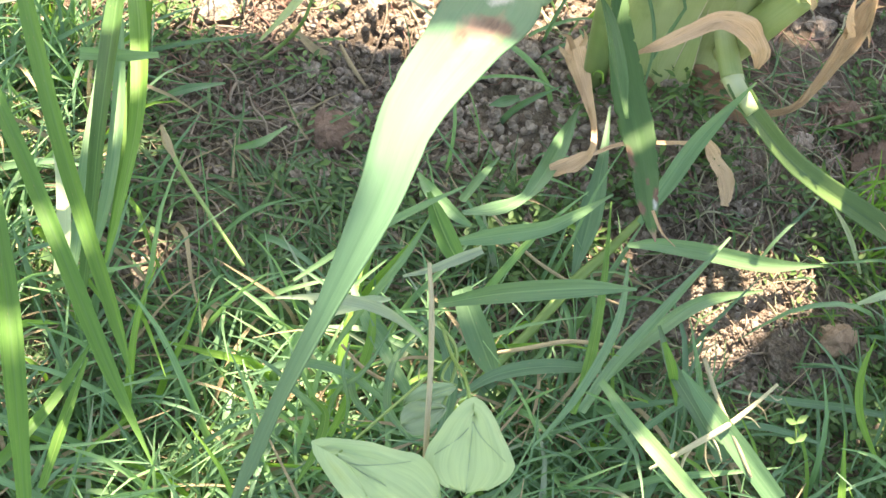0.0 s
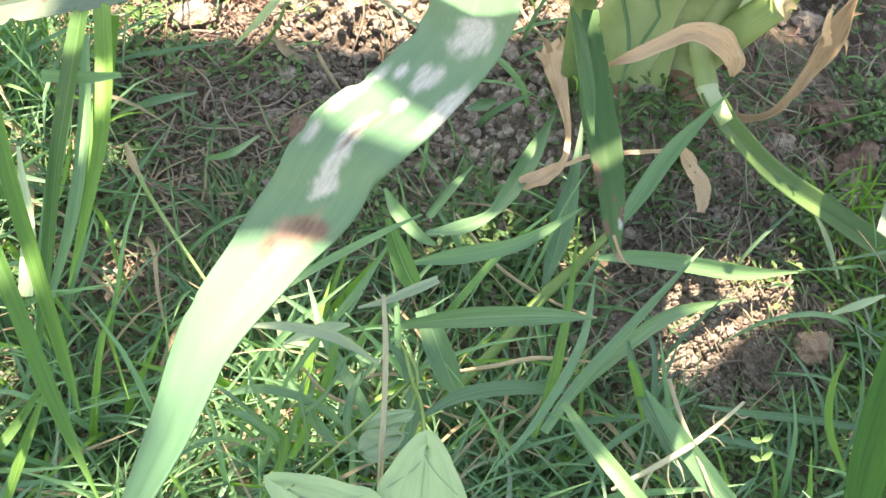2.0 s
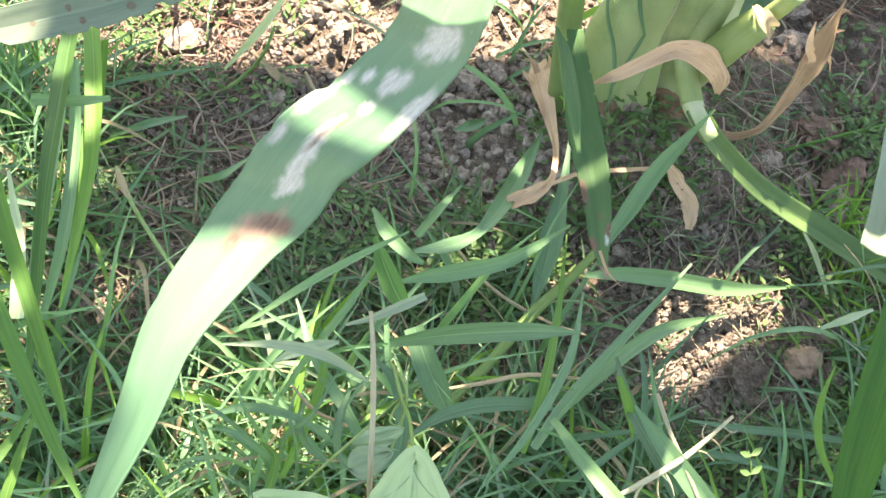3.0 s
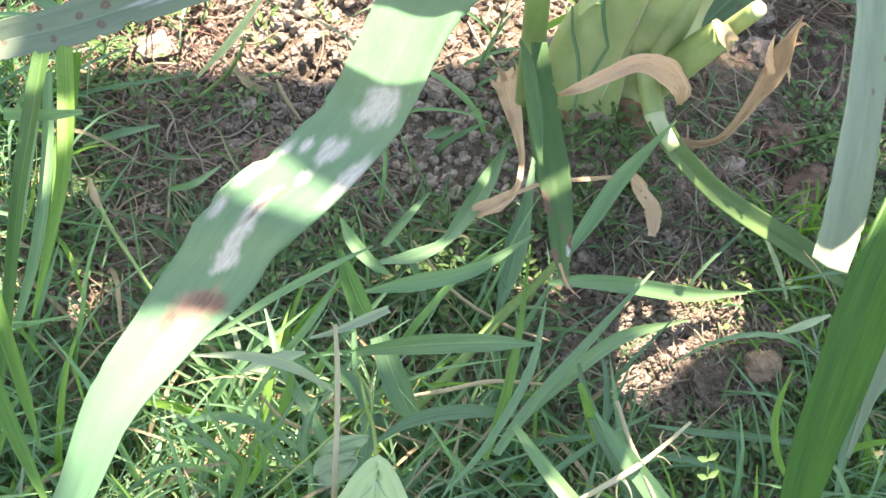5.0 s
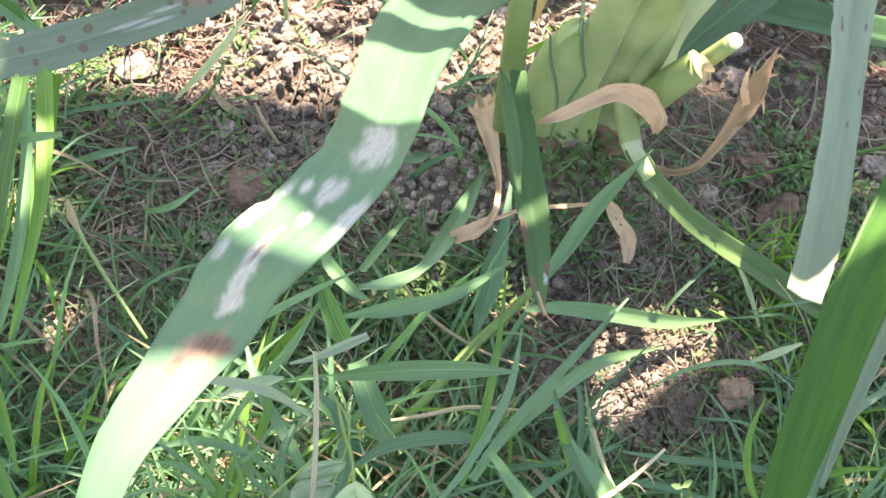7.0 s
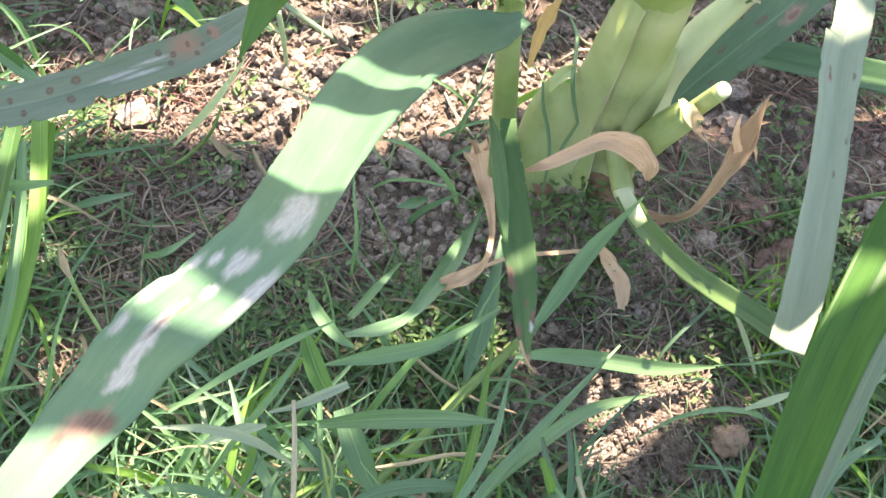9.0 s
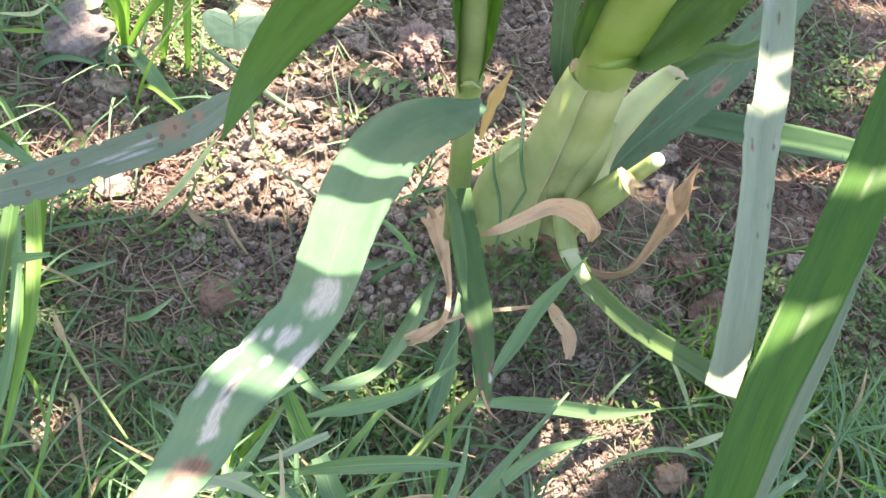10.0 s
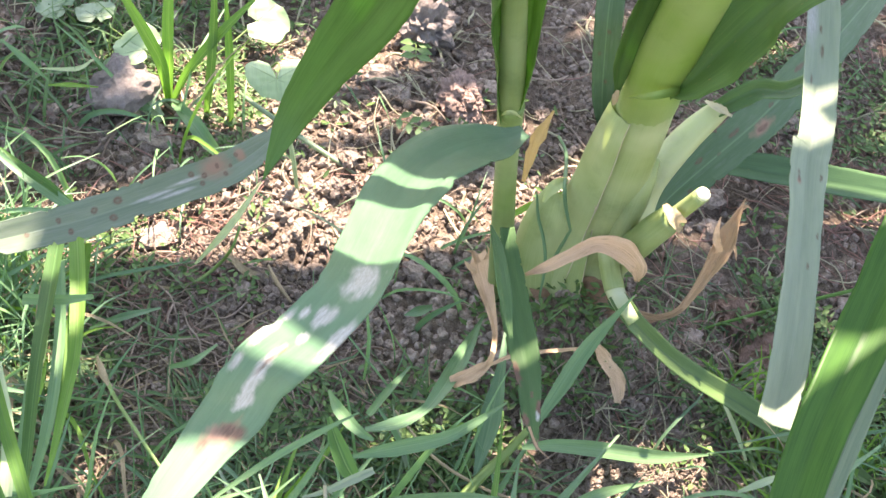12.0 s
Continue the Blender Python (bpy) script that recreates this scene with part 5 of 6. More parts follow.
stalk([(-0.3393, -0.0526, 0.0150), (-0.3067, -0.0546, 0.0120), (-0.2832, -0.0542, 0.0100), (-0.2637, -0.0495, 0.0100)], [0.0022, 0.0029, 0.0029, 0.0026], STRAW, "dry root lying on the soil", "root")
stalk([(-0.2653, -0.0502, 0.0100), (-0.2516, -0.0416, 0.0150), (-0.2403, -0.0329, 0.0300), (-0.2329, -0.0302, 0.0500), (-0.2327, -0.0186, 0.0600)], [0.0026, 0.0026, 0.0025, 0.0021, 0.0018], STEM, "curved thin stem")
stalk([(-0.2824, 0.1080, 0.0300), (-0.2389, 0.0969, 0.0250), (-0.2110, 0.0926, 0.0200), (-0.1832, 0.0943, 0.0060)], [0.0032, 0.0040, 0.0036, 0.0028], GRASS_PALE, "pale fallen straw on bare soil", "straw")
stalk([(-0.2318, 0.0622, 0.0600), (-0.2253, 0.0591, 0.0400), (-0.2184, 0.0568, 0.0100)], [0.0034, 0.0034, 0.0024], GRASS_PALE, "pale straw standing in the soil", "straw")
grass([(-0.2310, 0.0086, 0.0750), (-0.2364, -0.0055, 0.0600), (-0.2433, -0.0190, 0.0450), (-0.2561, -0.0318, 0.0200)], [0.0011, 0.0040, 0.0051, 0.0018], GRASS_PALE)
stalk([(-0.2128, -0.0123, 0.0200), (-0.2027, -0.0224, 0.0200), (-0.1894, -0.0296, 0.0150)], [0.0019, 0.0030, 0.0018], STRAW, "short dry straw on the soil", "straw")
grass([(-0.2447, -0.0125, 0.0200), (-0.2244, -0.0228, 0.0200), (-0.2098, -0.0149, 0.0120)], [0.0022, 0.0052, 0.0030], STRAW, label="withered leaf scrap on the soil")
grass([(-0.118, -0.007, 0.014), (-0.11, -0.003, 0.018), (-0.102, 0.008, 0.014)], [0.0010, 0.0068, 0.0030], label="torn scrap of green leaf on the soil")
grass([(-0.366, 0.087, 0.02), (-0.354, 0.076, 0.02), (-0.342, 0.069, 0.016)], [0.0030, 0.0085, 0.0020], PALE_STRAW, fold=0.25, label="bleached broad leaf scrap on sunlit soil")
grass([(-0.354, 0.091, 0.022), (-0.34, 0.081, 0.022), (-0.328, 0.076, 0.018)], [0.0020, 0.0052, 0.0020], GRASS_PALE, fold=0.3, label="pale fallen blade on sunlit soil")
grass([(-0.379, -0.048, 0.09), (-0.358, -0.056, 0.09), (-0.341, -0.058, 0.085), (-0.324, -0.059, 0.075)], [0.0014, 0.0044, 0.0050, 0.0016], BLADE_GREEN, label="green blade on shaded ground")
grass([(-0.4, 0.048, 0.04), (-0.385, 0.051, 0.045), (-0.373, 0.07, 0.03)], [0.0012, 0.0036, 0.0010], GRASS_LIME, label="yellow-green grass blade")
grass([(-0.38, 0.075, 0.05), (-0.386, 0.062, 0.05), (-0.41, 0.055, 0.045)], [0.0012, 0.0034, 0.0010], GRASS_PALE, label="pale bent blade in weedy ground")
grass([(-0.437, 0.055, 0.06), (-0.417, 0.05, 0.055), (-0.402, 0.052, 0.04)], [0.0016, 0.0046, 0.0012], GRASS, label="dull blade leaning over the soil")
stalk([(-0.0640, 0.1210, 0.0900), (-0.0560, 0.0860, 0.1150), (-0.0500, 0.0420, 0.1330), (-0.0450, 0.0345, 0.1250), (-0.0375, 0.0265, 0.1160)], [0.0017, 0.0023, 0.0026, 0.0024, 0.0017], GRASS, "thin blade across the stalk")
stalk([(-0.0375, 0.0265, 0.1160), (-0.0385, 0.0240, 0.1080), (-0.0400, 0.0200, 0.0980), (-0.0420, 0.0120, 0.0850)], [0.0018, 0.0021, 0.0021, 0.0014], GRASS, "thin blade across the stalk")
stalk([(-0.0645, 0.0430, 0.1180), (-0.0590, 0.0330, 0.1100), (-0.0505, 0.0240, 0.1010), (-0.0440, 0.0140, 0.0900), (-0.0400, 0.0040, 0.0700)], [0.0014, 0.0021, 0.0022, 0.0021, 0.0014], GRASS, "thin blade across the stalk")

for clump, _, _ in CLUMPS:
    adopt(clump)


# ---- broad-leaved weeds ----
def fan_leaf(base, toward, outline, material, parent, up=(0, -0.3, 1), fold=0.2, seed=0, veins=(-30, 0, 30)):
    """A weed leaf that spreads from its stalk, with raised veins. The outline: degrees from the middle, reach."""
    base, toward = Vector(base), Vector(toward)
    size = (toward - base).length
    fwd = (toward - base).normalized()
    side = fwd.cross(Vector(up)).normalized()
    nrm = side.cross(fwd)
    lo, hi = outline[0][0], outline[-1][0]

    def reach(d):
        for i in range(len(outline) - 1):
            (d0, r0), (d1, r1) = outline[i], outline[i + 1]
            if d <= d1:
                f = (d - d0) / (d1 - d0)
                m0 = (r1 - outline[i - 1][1]) / (d1 - outline[i - 1][0]) if i else 0.0
                m1 = (outline[i + 2][1] - r0) / (outline[i + 2][0] - d0) if i + 2 < len(outline) else 0.0
                h = d1 - d0
                return r0 * (1 + 2 * f) * (1 - f) ** 2 + r1 * f * f * (3 - 2 * f) + h * (m0 * f * (1 - f) ** 2 - m1 * f * f * (1 - f))
        return outline[-1][1]

    def at(d, f):
        r, a = reach(d) * f * size, radians(d)
        x, y = r * math.cos(a), r * math.sin(a)
        z = fold * abs(y) + 0.15 * size * noise.noise((x / size * 3.2, y / size * 3.7, seed + 2.0)) * f - 0.25 * x * x / size
        return base + fwd * x + side * y + nrm * z, (0.5 + 0.5 * y / size, 10 * x)

    verts, faces, uvs, rings, steps = [base], [], [(0.5, 0.0)], 8, 44
    for r in range(1, rings + 1):
        for j in range(steps + 1):
            d = lo + (hi - lo) * j / steps
            edge = 1 + (0.09 * noise.noise((d * 0.035, seed, 1.0)) + 0.05 * noise.noise((d * 0.11, seed, 4.0))) * (r / rings) ** 2
            place, uv = at(d, r / rings * edge)
            verts.append(place)
            uvs.append(uv)
    k = steps + 1
    for j in range(steps):
        faces.append((0, 1 + j, 2 + j))
        for r in range(rings - 1):
            a = 1 + r * k + j
            faces.append((a, a + k, a + k + 1, a + 1))
    ob = part("leaf", mesh_of("leaf", verts, faces, uvs, material), parent)
    for d in veins:
        if lo < d < hi:
            line = [at(d, f)[0] + nrm * 0.0001 for f in (0.02, 0.3, 0.6, 0.92)]
            v, f, u = tube_data(line, [0.0005, 0.0004, 0.0003, 0.0001], n=12, around=5)
            part("vein", mesh_of("vein", v, f, u, VINE), ob)
    return ob


def heart_leaf(base, tip, width, material, parent, up=(0, -0.3, 1), fold=0.25, lobe=0.3, seed=0):
    """A heart-shaped leaf: lobes that reach back past the stalk, a creased middle, a wavy rim and side veins."""
    base, tip = Vector(base), Vector(tip)
    size = (tip - base).length
    fwd = (tip - base).normalized()
    side = fwd.cross(Vector(up)).normalized()
    nrm = side.cross(fwd)
    n, half = 22, 9

    def at(s, u):
        w = width / 2 * ((s / 0.62) ** 0.6 if s < 0.62 else math.sqrt(max(0.0, 1 - ((s - 0.62) / 0.38) ** 2)))
        w *= 1 + 0.06 * noise.noise((s * 5, u > 0, seed + 7.0))
        x = size * (s - lobe * u * u * (1 - s) ** 2) * (1 + 0.03 * noise.noise((s * 4, u * 3, seed)))
        z = fold * w * abs(u) - 0.55 * fold * w * u * u + 0.09 * size * noise.noise((s * 2.6, u * 2.2, seed + 2.0)) - 0.22 * size * s * s
        return base + fwd * x + side * (u * w) + nrm * z

    verts = [at(i / n, j / half) for i in range(n + 1) for j in range(-half, half + 1)]
    uvs = [(0.5 + 0.5 * j / half, 10 * size * i / n) for i in range(n + 1) for j in range(-half, half + 1)]
    k = 2 * half + 1
    faces = [(i * k + j, i * k + j + 1, (i + 1) * k + j + 1, (i + 1) * k + j) for i in range(n) for j in range(k - 1)]
    ob = part("leaf", mesh_of("leaf", verts, faces, uvs, material), parent)
    for u0, u1, s0, s1 in ((0.0, 0.0, 0.0, 0.97), (0.02, 0.8, 0.1, 0.6), (-0.02, -0.8, 0.1, 0.6))[: 3 if size > 0.025 else 1]:
        line = [at(s0 + (s1 - s0) * f, u0 + (u1 - u0) * f) + nrm * 0.0001 for f in (0.0, 0.25, 0.5, 0.75, 1.0)]
        v, f, u = tube_data(line, [0.0005, 0.0005, 0.0004, 0.0003, 0.0001], n=16, around=5)
        part("vein", mesh_of("vein", v, f, u, VINE), ob)
    return ob


HEART = ((-150, 0.35), (-120, 0.55), (-90, 0.72), (-60, 0.88), (-30, 0.98), (0, 1.05), (30, 0.98), (60, 0.88), (90, 0.72), (120, 0.55), (150, 0.35))
KIDNEY = ((-162, 1.0), (-145, 1.35), (-120, 1.5), (-95, 1.42), (-65, 1.2), (-30, 1.05), (0, 1.0), (30, 1.05), (65, 1.2), (95, 1.42), (120, 1.5), (145, 1.35), (162, 1.0))
vine = empty("bindweed", (-0.0782, -0.2225, 0.0900), "bindweed with pale heart-shaped leaves among grass", "weed")
heart_leaf((-0.071, -0.269, 0.156), (-0.062, -0.298, 0.15), 0.0370, VINE, vine, (0.0, -0.25, 1), 0.2, 0.25, 1)
heart_leaf((-0.116, -0.306, 0.15), (-0.07, -0.313, 0.15), 0.0350, VINE, vine, (-0.1, -0.25, 1), 0.18, 0.25, 2)
heart_leaf((-0.08, -0.242, 0.121), (-0.098, -0.259, 0.119), 0.0125, VINE, vine, (0.1, -0.3, 1), 0.2, 0.0, 3)
heart_leaf((-0.082, -0.255, 0.121), (-0.096, -0.268, 0.119), 0.0150, VINE, vine, (0.1, -0.3, 1), 0.2, 0.1, 4)
tube("stalk", [(-0.0960, -0.2051, 0.1000), (-0.0860, -0.2267, 0.1150), (-0.0790, -0.2440, 0.1360), (-0.071, -0.269, 0.156)], [0.0016, 0.0018, 0.0017, 0.0017], STEM, vine, around=8, n=14)
tube("stalk", [(-0.0980, -0.2044, 0.1000), (-0.0846, -0.2217, 0.1100), (-0.082, -0.255, 0.121)], [0.0016, 0.0018, 0.0015], STEM, vine, around=8, n=12)
tube("stalk", [(-0.0860, -0.2223, 0.1100), (-0.1010, -0.2640, 0.1300), (-0.116, -0.306, 0.15)], [0.0012, 0.0013, 0.0013], STEM, vine, around=8, n=12)
tube("stalk", [(-0.08, -0.242, 0.121), (-0.0873, -0.2406, 0.1200), (-0.0858, -0.2223, 0.1100)], [0.0012, 0.0013, 0.0013], STEM, vine, around=8, n=12)
adopt(vine)
patch = empty("round_leaved_weed", (-0.3364, 0.1328, 0.0200), "low weed with pale round leaves beside the yellow grass", "weed")
for c, w, d in (((-0.3579, 0.1076, 0.0400), 0.036, (-1, 0.3, 0)), ((-0.3648, 0.0950, 0.0300), 0.026, (-1, -0.6, 0)), ((-0.3018, 0.1802, 0.0300), 0.038, (1, 0.4, 0)),
                ((-0.4313, 0.1281, 0.0300), 0.032, (-1, 0.2, 0)), ((-0.4055, 0.1293, 0.0300), 0.03, (-0.5, 1, 0))):
    fan_leaf(c, tuple(Vector(c) + Vector(d).normalized() * w * 0.62), HEART, VINE, patch, (0.5 * d[0], 0.4 * d[1] - 0.25, 1), 0.2, w * 100, (-100, -50, 0, 50, 100))
    tube("stalk", [c, tuple((Vector(c) * 0.5 + Vector((-0.3324, 0.1245, 0.0120)) * 0.5) + Vector((0, 0, -0.004))), (-0.3338, 0.1278, 0.0080)], [0.0012, 0.0014, 0.0016], STEM, patch, around=6, n=8)
fan_leaf((-0.2600, 0.1110, 0.0560), (-0.2530, 0.0970, 0.0540), KIDNEY, VINE, patch, (0.1, -0.35, 1), 0.2, 6, (-120, -60, 0, 60, 120))
tube("stalk", [(-0.2600, 0.1110, 0.0560), (-0.2700, 0.1400, 0.0400), (-0.2850, 0.1450, 0.0080)], [0.0011, 0.0013, 0.0014], STEM, patch, around=6, n=10)
adopt(patch)
tuft = empty("grass_tuft", (-0.3354, 0.1023, 0.0050), "young yellow-green grass tuft on bare soil", "grass")
for pts in (([(-0.3331, 0.0975, 0.0050), (-0.3356, 0.0897, 0.0500), (-0.3471, 0.0871, 0.0800), (-0.3676, 0.0894, 0.1100)], [0.0049, 0.0078, 0.0083, 0.0044]), ([(-0.3331, 0.0975, 0.0050), (-0.3340, 0.0964, 0.0500), (-0.3345, 0.0947, 0.0900), (-0.3392, 0.1053, 0.1200)], [0.0049, 0.0078, 0.0083, 0.0052]),
            ([(-0.3317, 0.0982, 0.0050), (-0.3203, 0.0999, 0.0450), (-0.3034, 0.1105, 0.0800), (-0.2891, 0.1321, 0.1000)], [0.0049, 0.0071, 0.0069, 0.0031]), ([(-0.3035, 0.0947, 0.0050), (-0.3027, 0.0951, 0.0500), (-0.3075, 0.1084, 0.0800), (-0.3130, 0.1195, 0.1100)], [0.0040, 0.0062, 0.0061, 0.0038]),
            ([(-0.2842, 0.0956, 0.0050), (-0.2913, 0.1053, 0.0400), (-0.2996, 0.1174, 0.0700), (-0.3058, 0.1229, 0.1000)], [0.0032, 0.0055, 0.0054, 0.0023])):
    blade("blade", *pts, GRASS_LIME, tuft, n=20, fold=0.6)
for pts in (([(-0.3297, 0.0954, 0.0120), (-0.3012, 0.0625, 0.0400), (-0.2844, 0.0533, 0.0350), (-0.2696, 0.0582, 0.0150)], [0.0056, 0.0100, 0.0092, 0.0016]), ([(-0.3336, 0.0983, 0.0100), (-0.3407, 0.0760, 0.0200), (-0.3607, 0.0646, 0.0300)], [0.0040, 0.0071, 0.0023])):
    blade("blade", *pts, GRASS, tuft, n=20, fold=0.6)
blade("blade", *([(-0.3663, 0.0954, 0.0200), (-0.3503, 0.0828, 0.0200), (-0.3293, 0.0749, 0.0120)], [0.0040, 0.0119, 0.0056]), GRASS_PALE, tuft, "bleached blade", n=16, fold=0.2)
adopt(tuft)


def feather_weed(base, tip, pairs, size):
    """A small weed with rows of paired oval leaflets."""
    b, t = Vector(base), Vector(tip)
    thing = empty("feathery_weed", base, "small dark weed with paired oval leaflets", "weed")
    tube("stalk", [b, (b + t) / 2 + Vector((0, 0, 0.004)), t], [0.001, 0.0009, 0.0006], STEM, thing, around=6, n=8)
    along = (t - b).normalized()
    side = along.cross(Vector((0, 0, 1))).normalized()
    for i in range(pairs):
        for s in (-1, 1):
            p = b.lerp(t, (i + 0.6) / pairs) + Vector((0, 0, 0.004))
            blade("leaflet", [p, p + (side * s + along * 0.4) * size * 0.5, p + (side * s + along * 0.5) * size], [0.001, size * 0.55, 0.0012], WEED, thing, n=6, fold=0.2, face=(0, -0.2, 1))
    adopt(thing)


feather_weed((-0.1790, 0.1390, 0.0280), (-0.1400, 0.1320, 0.0300), 5, 0.0095)
feather_weed((-0.1918, 0.2344, 0.0120), (-0.1824, 0.1973, 0.0300), 3, 0.012)
feather_weed((0.0892, -0.1815, 0.0700), (0.0811, -0.1702, 0.0850), 2, 0.006)


# ---- clods, crumbs, litter, bulk grass ----
def lump(name, centre, size, material, label, detail=3, rough=0.35, flat=0.7, seed=0, cells=2.2):
    bm = bmesh.new()
    bmesh.ops.create_icosphere(bm, subdivisions=detail, radius=0.5)
    for v in bm.verts:
        d = 1 + rough * noise.noise(v.co * cells + Vector((seed, seed * 2.3, 0))) + rough * 0.6 * noise.noise(v.co * cells * 2.7 + Vector((0, seed, seed))) + rough * 0.3 * noise.noise(v.co * cells * 7)
        v.co = Vector((v.co.x * size[0], v.co.y * size[1], v.co.z * size[2] * flat)) * d
    me = bpy.data.meshes.new(name)
    bm.to_mesh(me)
    bm.free()
    me.materials.append(material)
    ob = part(name, me)
    ob.location = centre
    ob.rotation_euler = (0, 0, seed)
    return tagged(ob, label, "soil clod", "clods")


def rest(x, y, sink=0.0):
    return (x, y, ground_height(x, y) + sink)


lump("soil_clod", rest(*(-0.1884, 0.2478, 0.0200)[:2], 0.012), (0.042, 0.036, 0.05), CLOD_PALE, "pale crumbly worm-cast clod on dark soil", 4, 0.55, 0.8, 3, 4.5)
lump("soil_clod", rest(-0.1410, 0.1860, 0.010), (0.043, 0.032, 0.034), CLOD_RED, "reddish brown crumbly clod", 5, 0.34, 0.8, 5, 5.0)
lump("soil_clod", rest(0.1180, -0.0705, 0.010), (0.025, 0.02, 0.023), CLOD_TAN, "rounded tan clod at the edge of grass", 3, 0.5, 0.75, 7, 1.6)
lump("soil_clod", rest(*(0.0937, -0.0915, 0.0100)[:2], 0.002), (0.035, 0.025, 0.024), SOIL, "dark soil clod beside the sunlit patch", 4, 0.5, 0.7, 9)
lump("soil_clod", rest(*(-0.3629, 0.0822, 0.0200)[:2], 0.012), (0.05, 0.045, 0.045), CLOD_PALE, "large tan clod under grass", 4, 0.35, 0.8, 11)
lump("soil_clod", rest(-0.195, -0.068, 0.004), (0.027, 0.03, 0.024), CLOD_BROWN, "smooth brown clod on shaded soil", 4, 0.3, 0.8, 13)
lump("soil_clod", rest(0.0950, 0.0930, 0.004), (0.03, 0.026, 0.024), CLOD_BROWN, "broken brown clod among thin grass", 4, 0.4, 0.8, 15, 3.5)
lump("soil_clod", rest(0.1200, 0.0730, 0.004), (0.038, 0.024, 0.022), CLOD_BROWN, "broken brown clod among thin grass", 4, 0.4, 0.8, 17, 3.5)
rnd = random.Random(5)
for i in range(46):
    x, y = rnd.uniform(-0.42, 0.2), rnd.uniform(-0.12, 0.36)
    s = rnd.uniform(0.010, 0.021)
    if math.hypot(x - 0.056, y + 0.043) < 0.02:
        continue
    lump("soil_clod", rest(x, y, s * 0.12), (s * rnd.uniform(0.9, 1.4), s, s * rnd.uniform(0.7, 1.0)), CRUMB, "small brown soil clod", 3, 0.5, 0.8, i + 20, 3.0)


def scatter(name, label, category, material, pieces, smooth=True, uv=False):
    """Many small pieces in one mesh. Each piece: vertices, faces and, if wanted, its UVs."""
    verts, faces, uvs, base = [], [], [], 0
    for piece in pieces:
        verts.extend(piece[0])
        faces.extend(tuple(i + base for i in f) for f in piece[1])
        if uv:
            uvs.extend(piece[2])
        base += len(piece[0])
    return tagged(part(name, mesh_of(name, verts, faces, uvs if uv else None, material, smooth)), label, category, kind="stuff")


def crumb_pieces(seed):
    """Clods packed side by side where the soil is bare, then crumbs of many sizes, most of them small."""
    g = np.random.default_rng(seed)
    kinds = []
    for k in range(24):
        bm = bmesh.new()
        bmesh.ops.create_icosphere(bm, subdivisions=3 if k < 8 else 2 if k < 16 else 1, radius=0.5)
        pts = []
        for v in bm.verts:
            d = 1 + 0.55 * noise.noise(v.co * 2.6 + Vector((k * 3.7, 0, 0))) + 0.4 * noise.noise(v.co * 6.5 + Vector((0, k * 1.9, 0))) + 0.2 * noise.noise(v.co * 15 + Vector((0, 0, k)))
            pts.append(v.co * d)
        kinds.append((np.array(pts), [tuple(v.index for v in f.verts) for f in bm.faces]))
        bm.free()

    def lay(x, y, size, sink):
        pts, faces = kinds[int(g.integers(0, 8)) if size > 0.009 else int(g.integers(8, 16)) if size > 0.0034 else int(g.integers(16, 24))]
        a = g.uniform(0, 6.28)
        c, s = math.cos(a), math.sin(a)
        q = pts * size * g.uniform(0.75, 1.3, 3) * (1, 1, 0.85)
        q = np.c_[q[:, 0] * c - q[:, 1] * s, q[:, 0] * s + q[:, 1] * c, q[:, 2]] + (x, y, ground_height(x, y) + size * sink)
        return q.tolist(), faces

    step = 0.0072
    for y in np.arange(-0.26, 0.5, step):
        for x in np.arange(-0.5, 0.3, step):
            px, py = x + g.uniform(-0.5, 0.5) * step, y + g.uniform(-0.5, 0.5) * step
            heap = math.exp(-((px + 0.17) ** 2 / 0.022 + (py - 0.055) ** 2 / 0.014))
            bare = 0.42 + 0.9 * noise.noise((px * 7, py * 7, 9.0)) + 0.7 * heap + 0.6 * math.exp(-((px - 0.075) ** 2 + (py + 0.06) ** 2) / 0.004) - (0.35 if py < -0.12 else 0.0)
            if g.random() < bare:
                yield lay(px, py, step * g.uniform(0.5, 1.15) * (0.72 + 0.28 * heap) * (1.45 if g.random() < 0.12 else 1.0), 0.3)
    for _ in range(3200):
        a, r = g.uniform(0, 6.28), g.random() ** 0.6
        yield lay(0.072 + 0.058 * r * math.cos(a), -0.062 + 0.058 * r * math.sin(a), g.uniform(0.0016, 0.0042), 0.9 * g.random())
    for _ in range(7500):
        x, y = g.uniform(-0.42, -0.12), g.uniform(-0.2, 0.0)
        yield lay(x, y, g.uniform(0.0014, 0.0034), 0.3)
    for _ in range(3500):
        x, y = g.uniform(0.0, 0.15), g.uniform(-0.06, 0.06)
        yield lay(x, y, g.uniform(0.0014, 0.0034), 0.3)
    count = 20000
    while count:
        x, y = g.uniform(-0.5, 0.3), g.uniform(-0.3, 0.5)
        bare = 1.0 + 0.9 * noise.noise((x * 7, y * 7, 9.0)) + 0.3 * (y > -0.05) - (0.45 if y < -0.2 else 0)
        if g.random() > max(0.08, bare):
            continue
        count -= 1
        yield lay(x, y, 0.0013 + 0.0048 * g.random() ** 3, 0.25)


scatter("soil_crumbs", "loose dry clods and crumbs of brown soil", "soil", CRUMB, crumb_pieces(3), smooth=False)


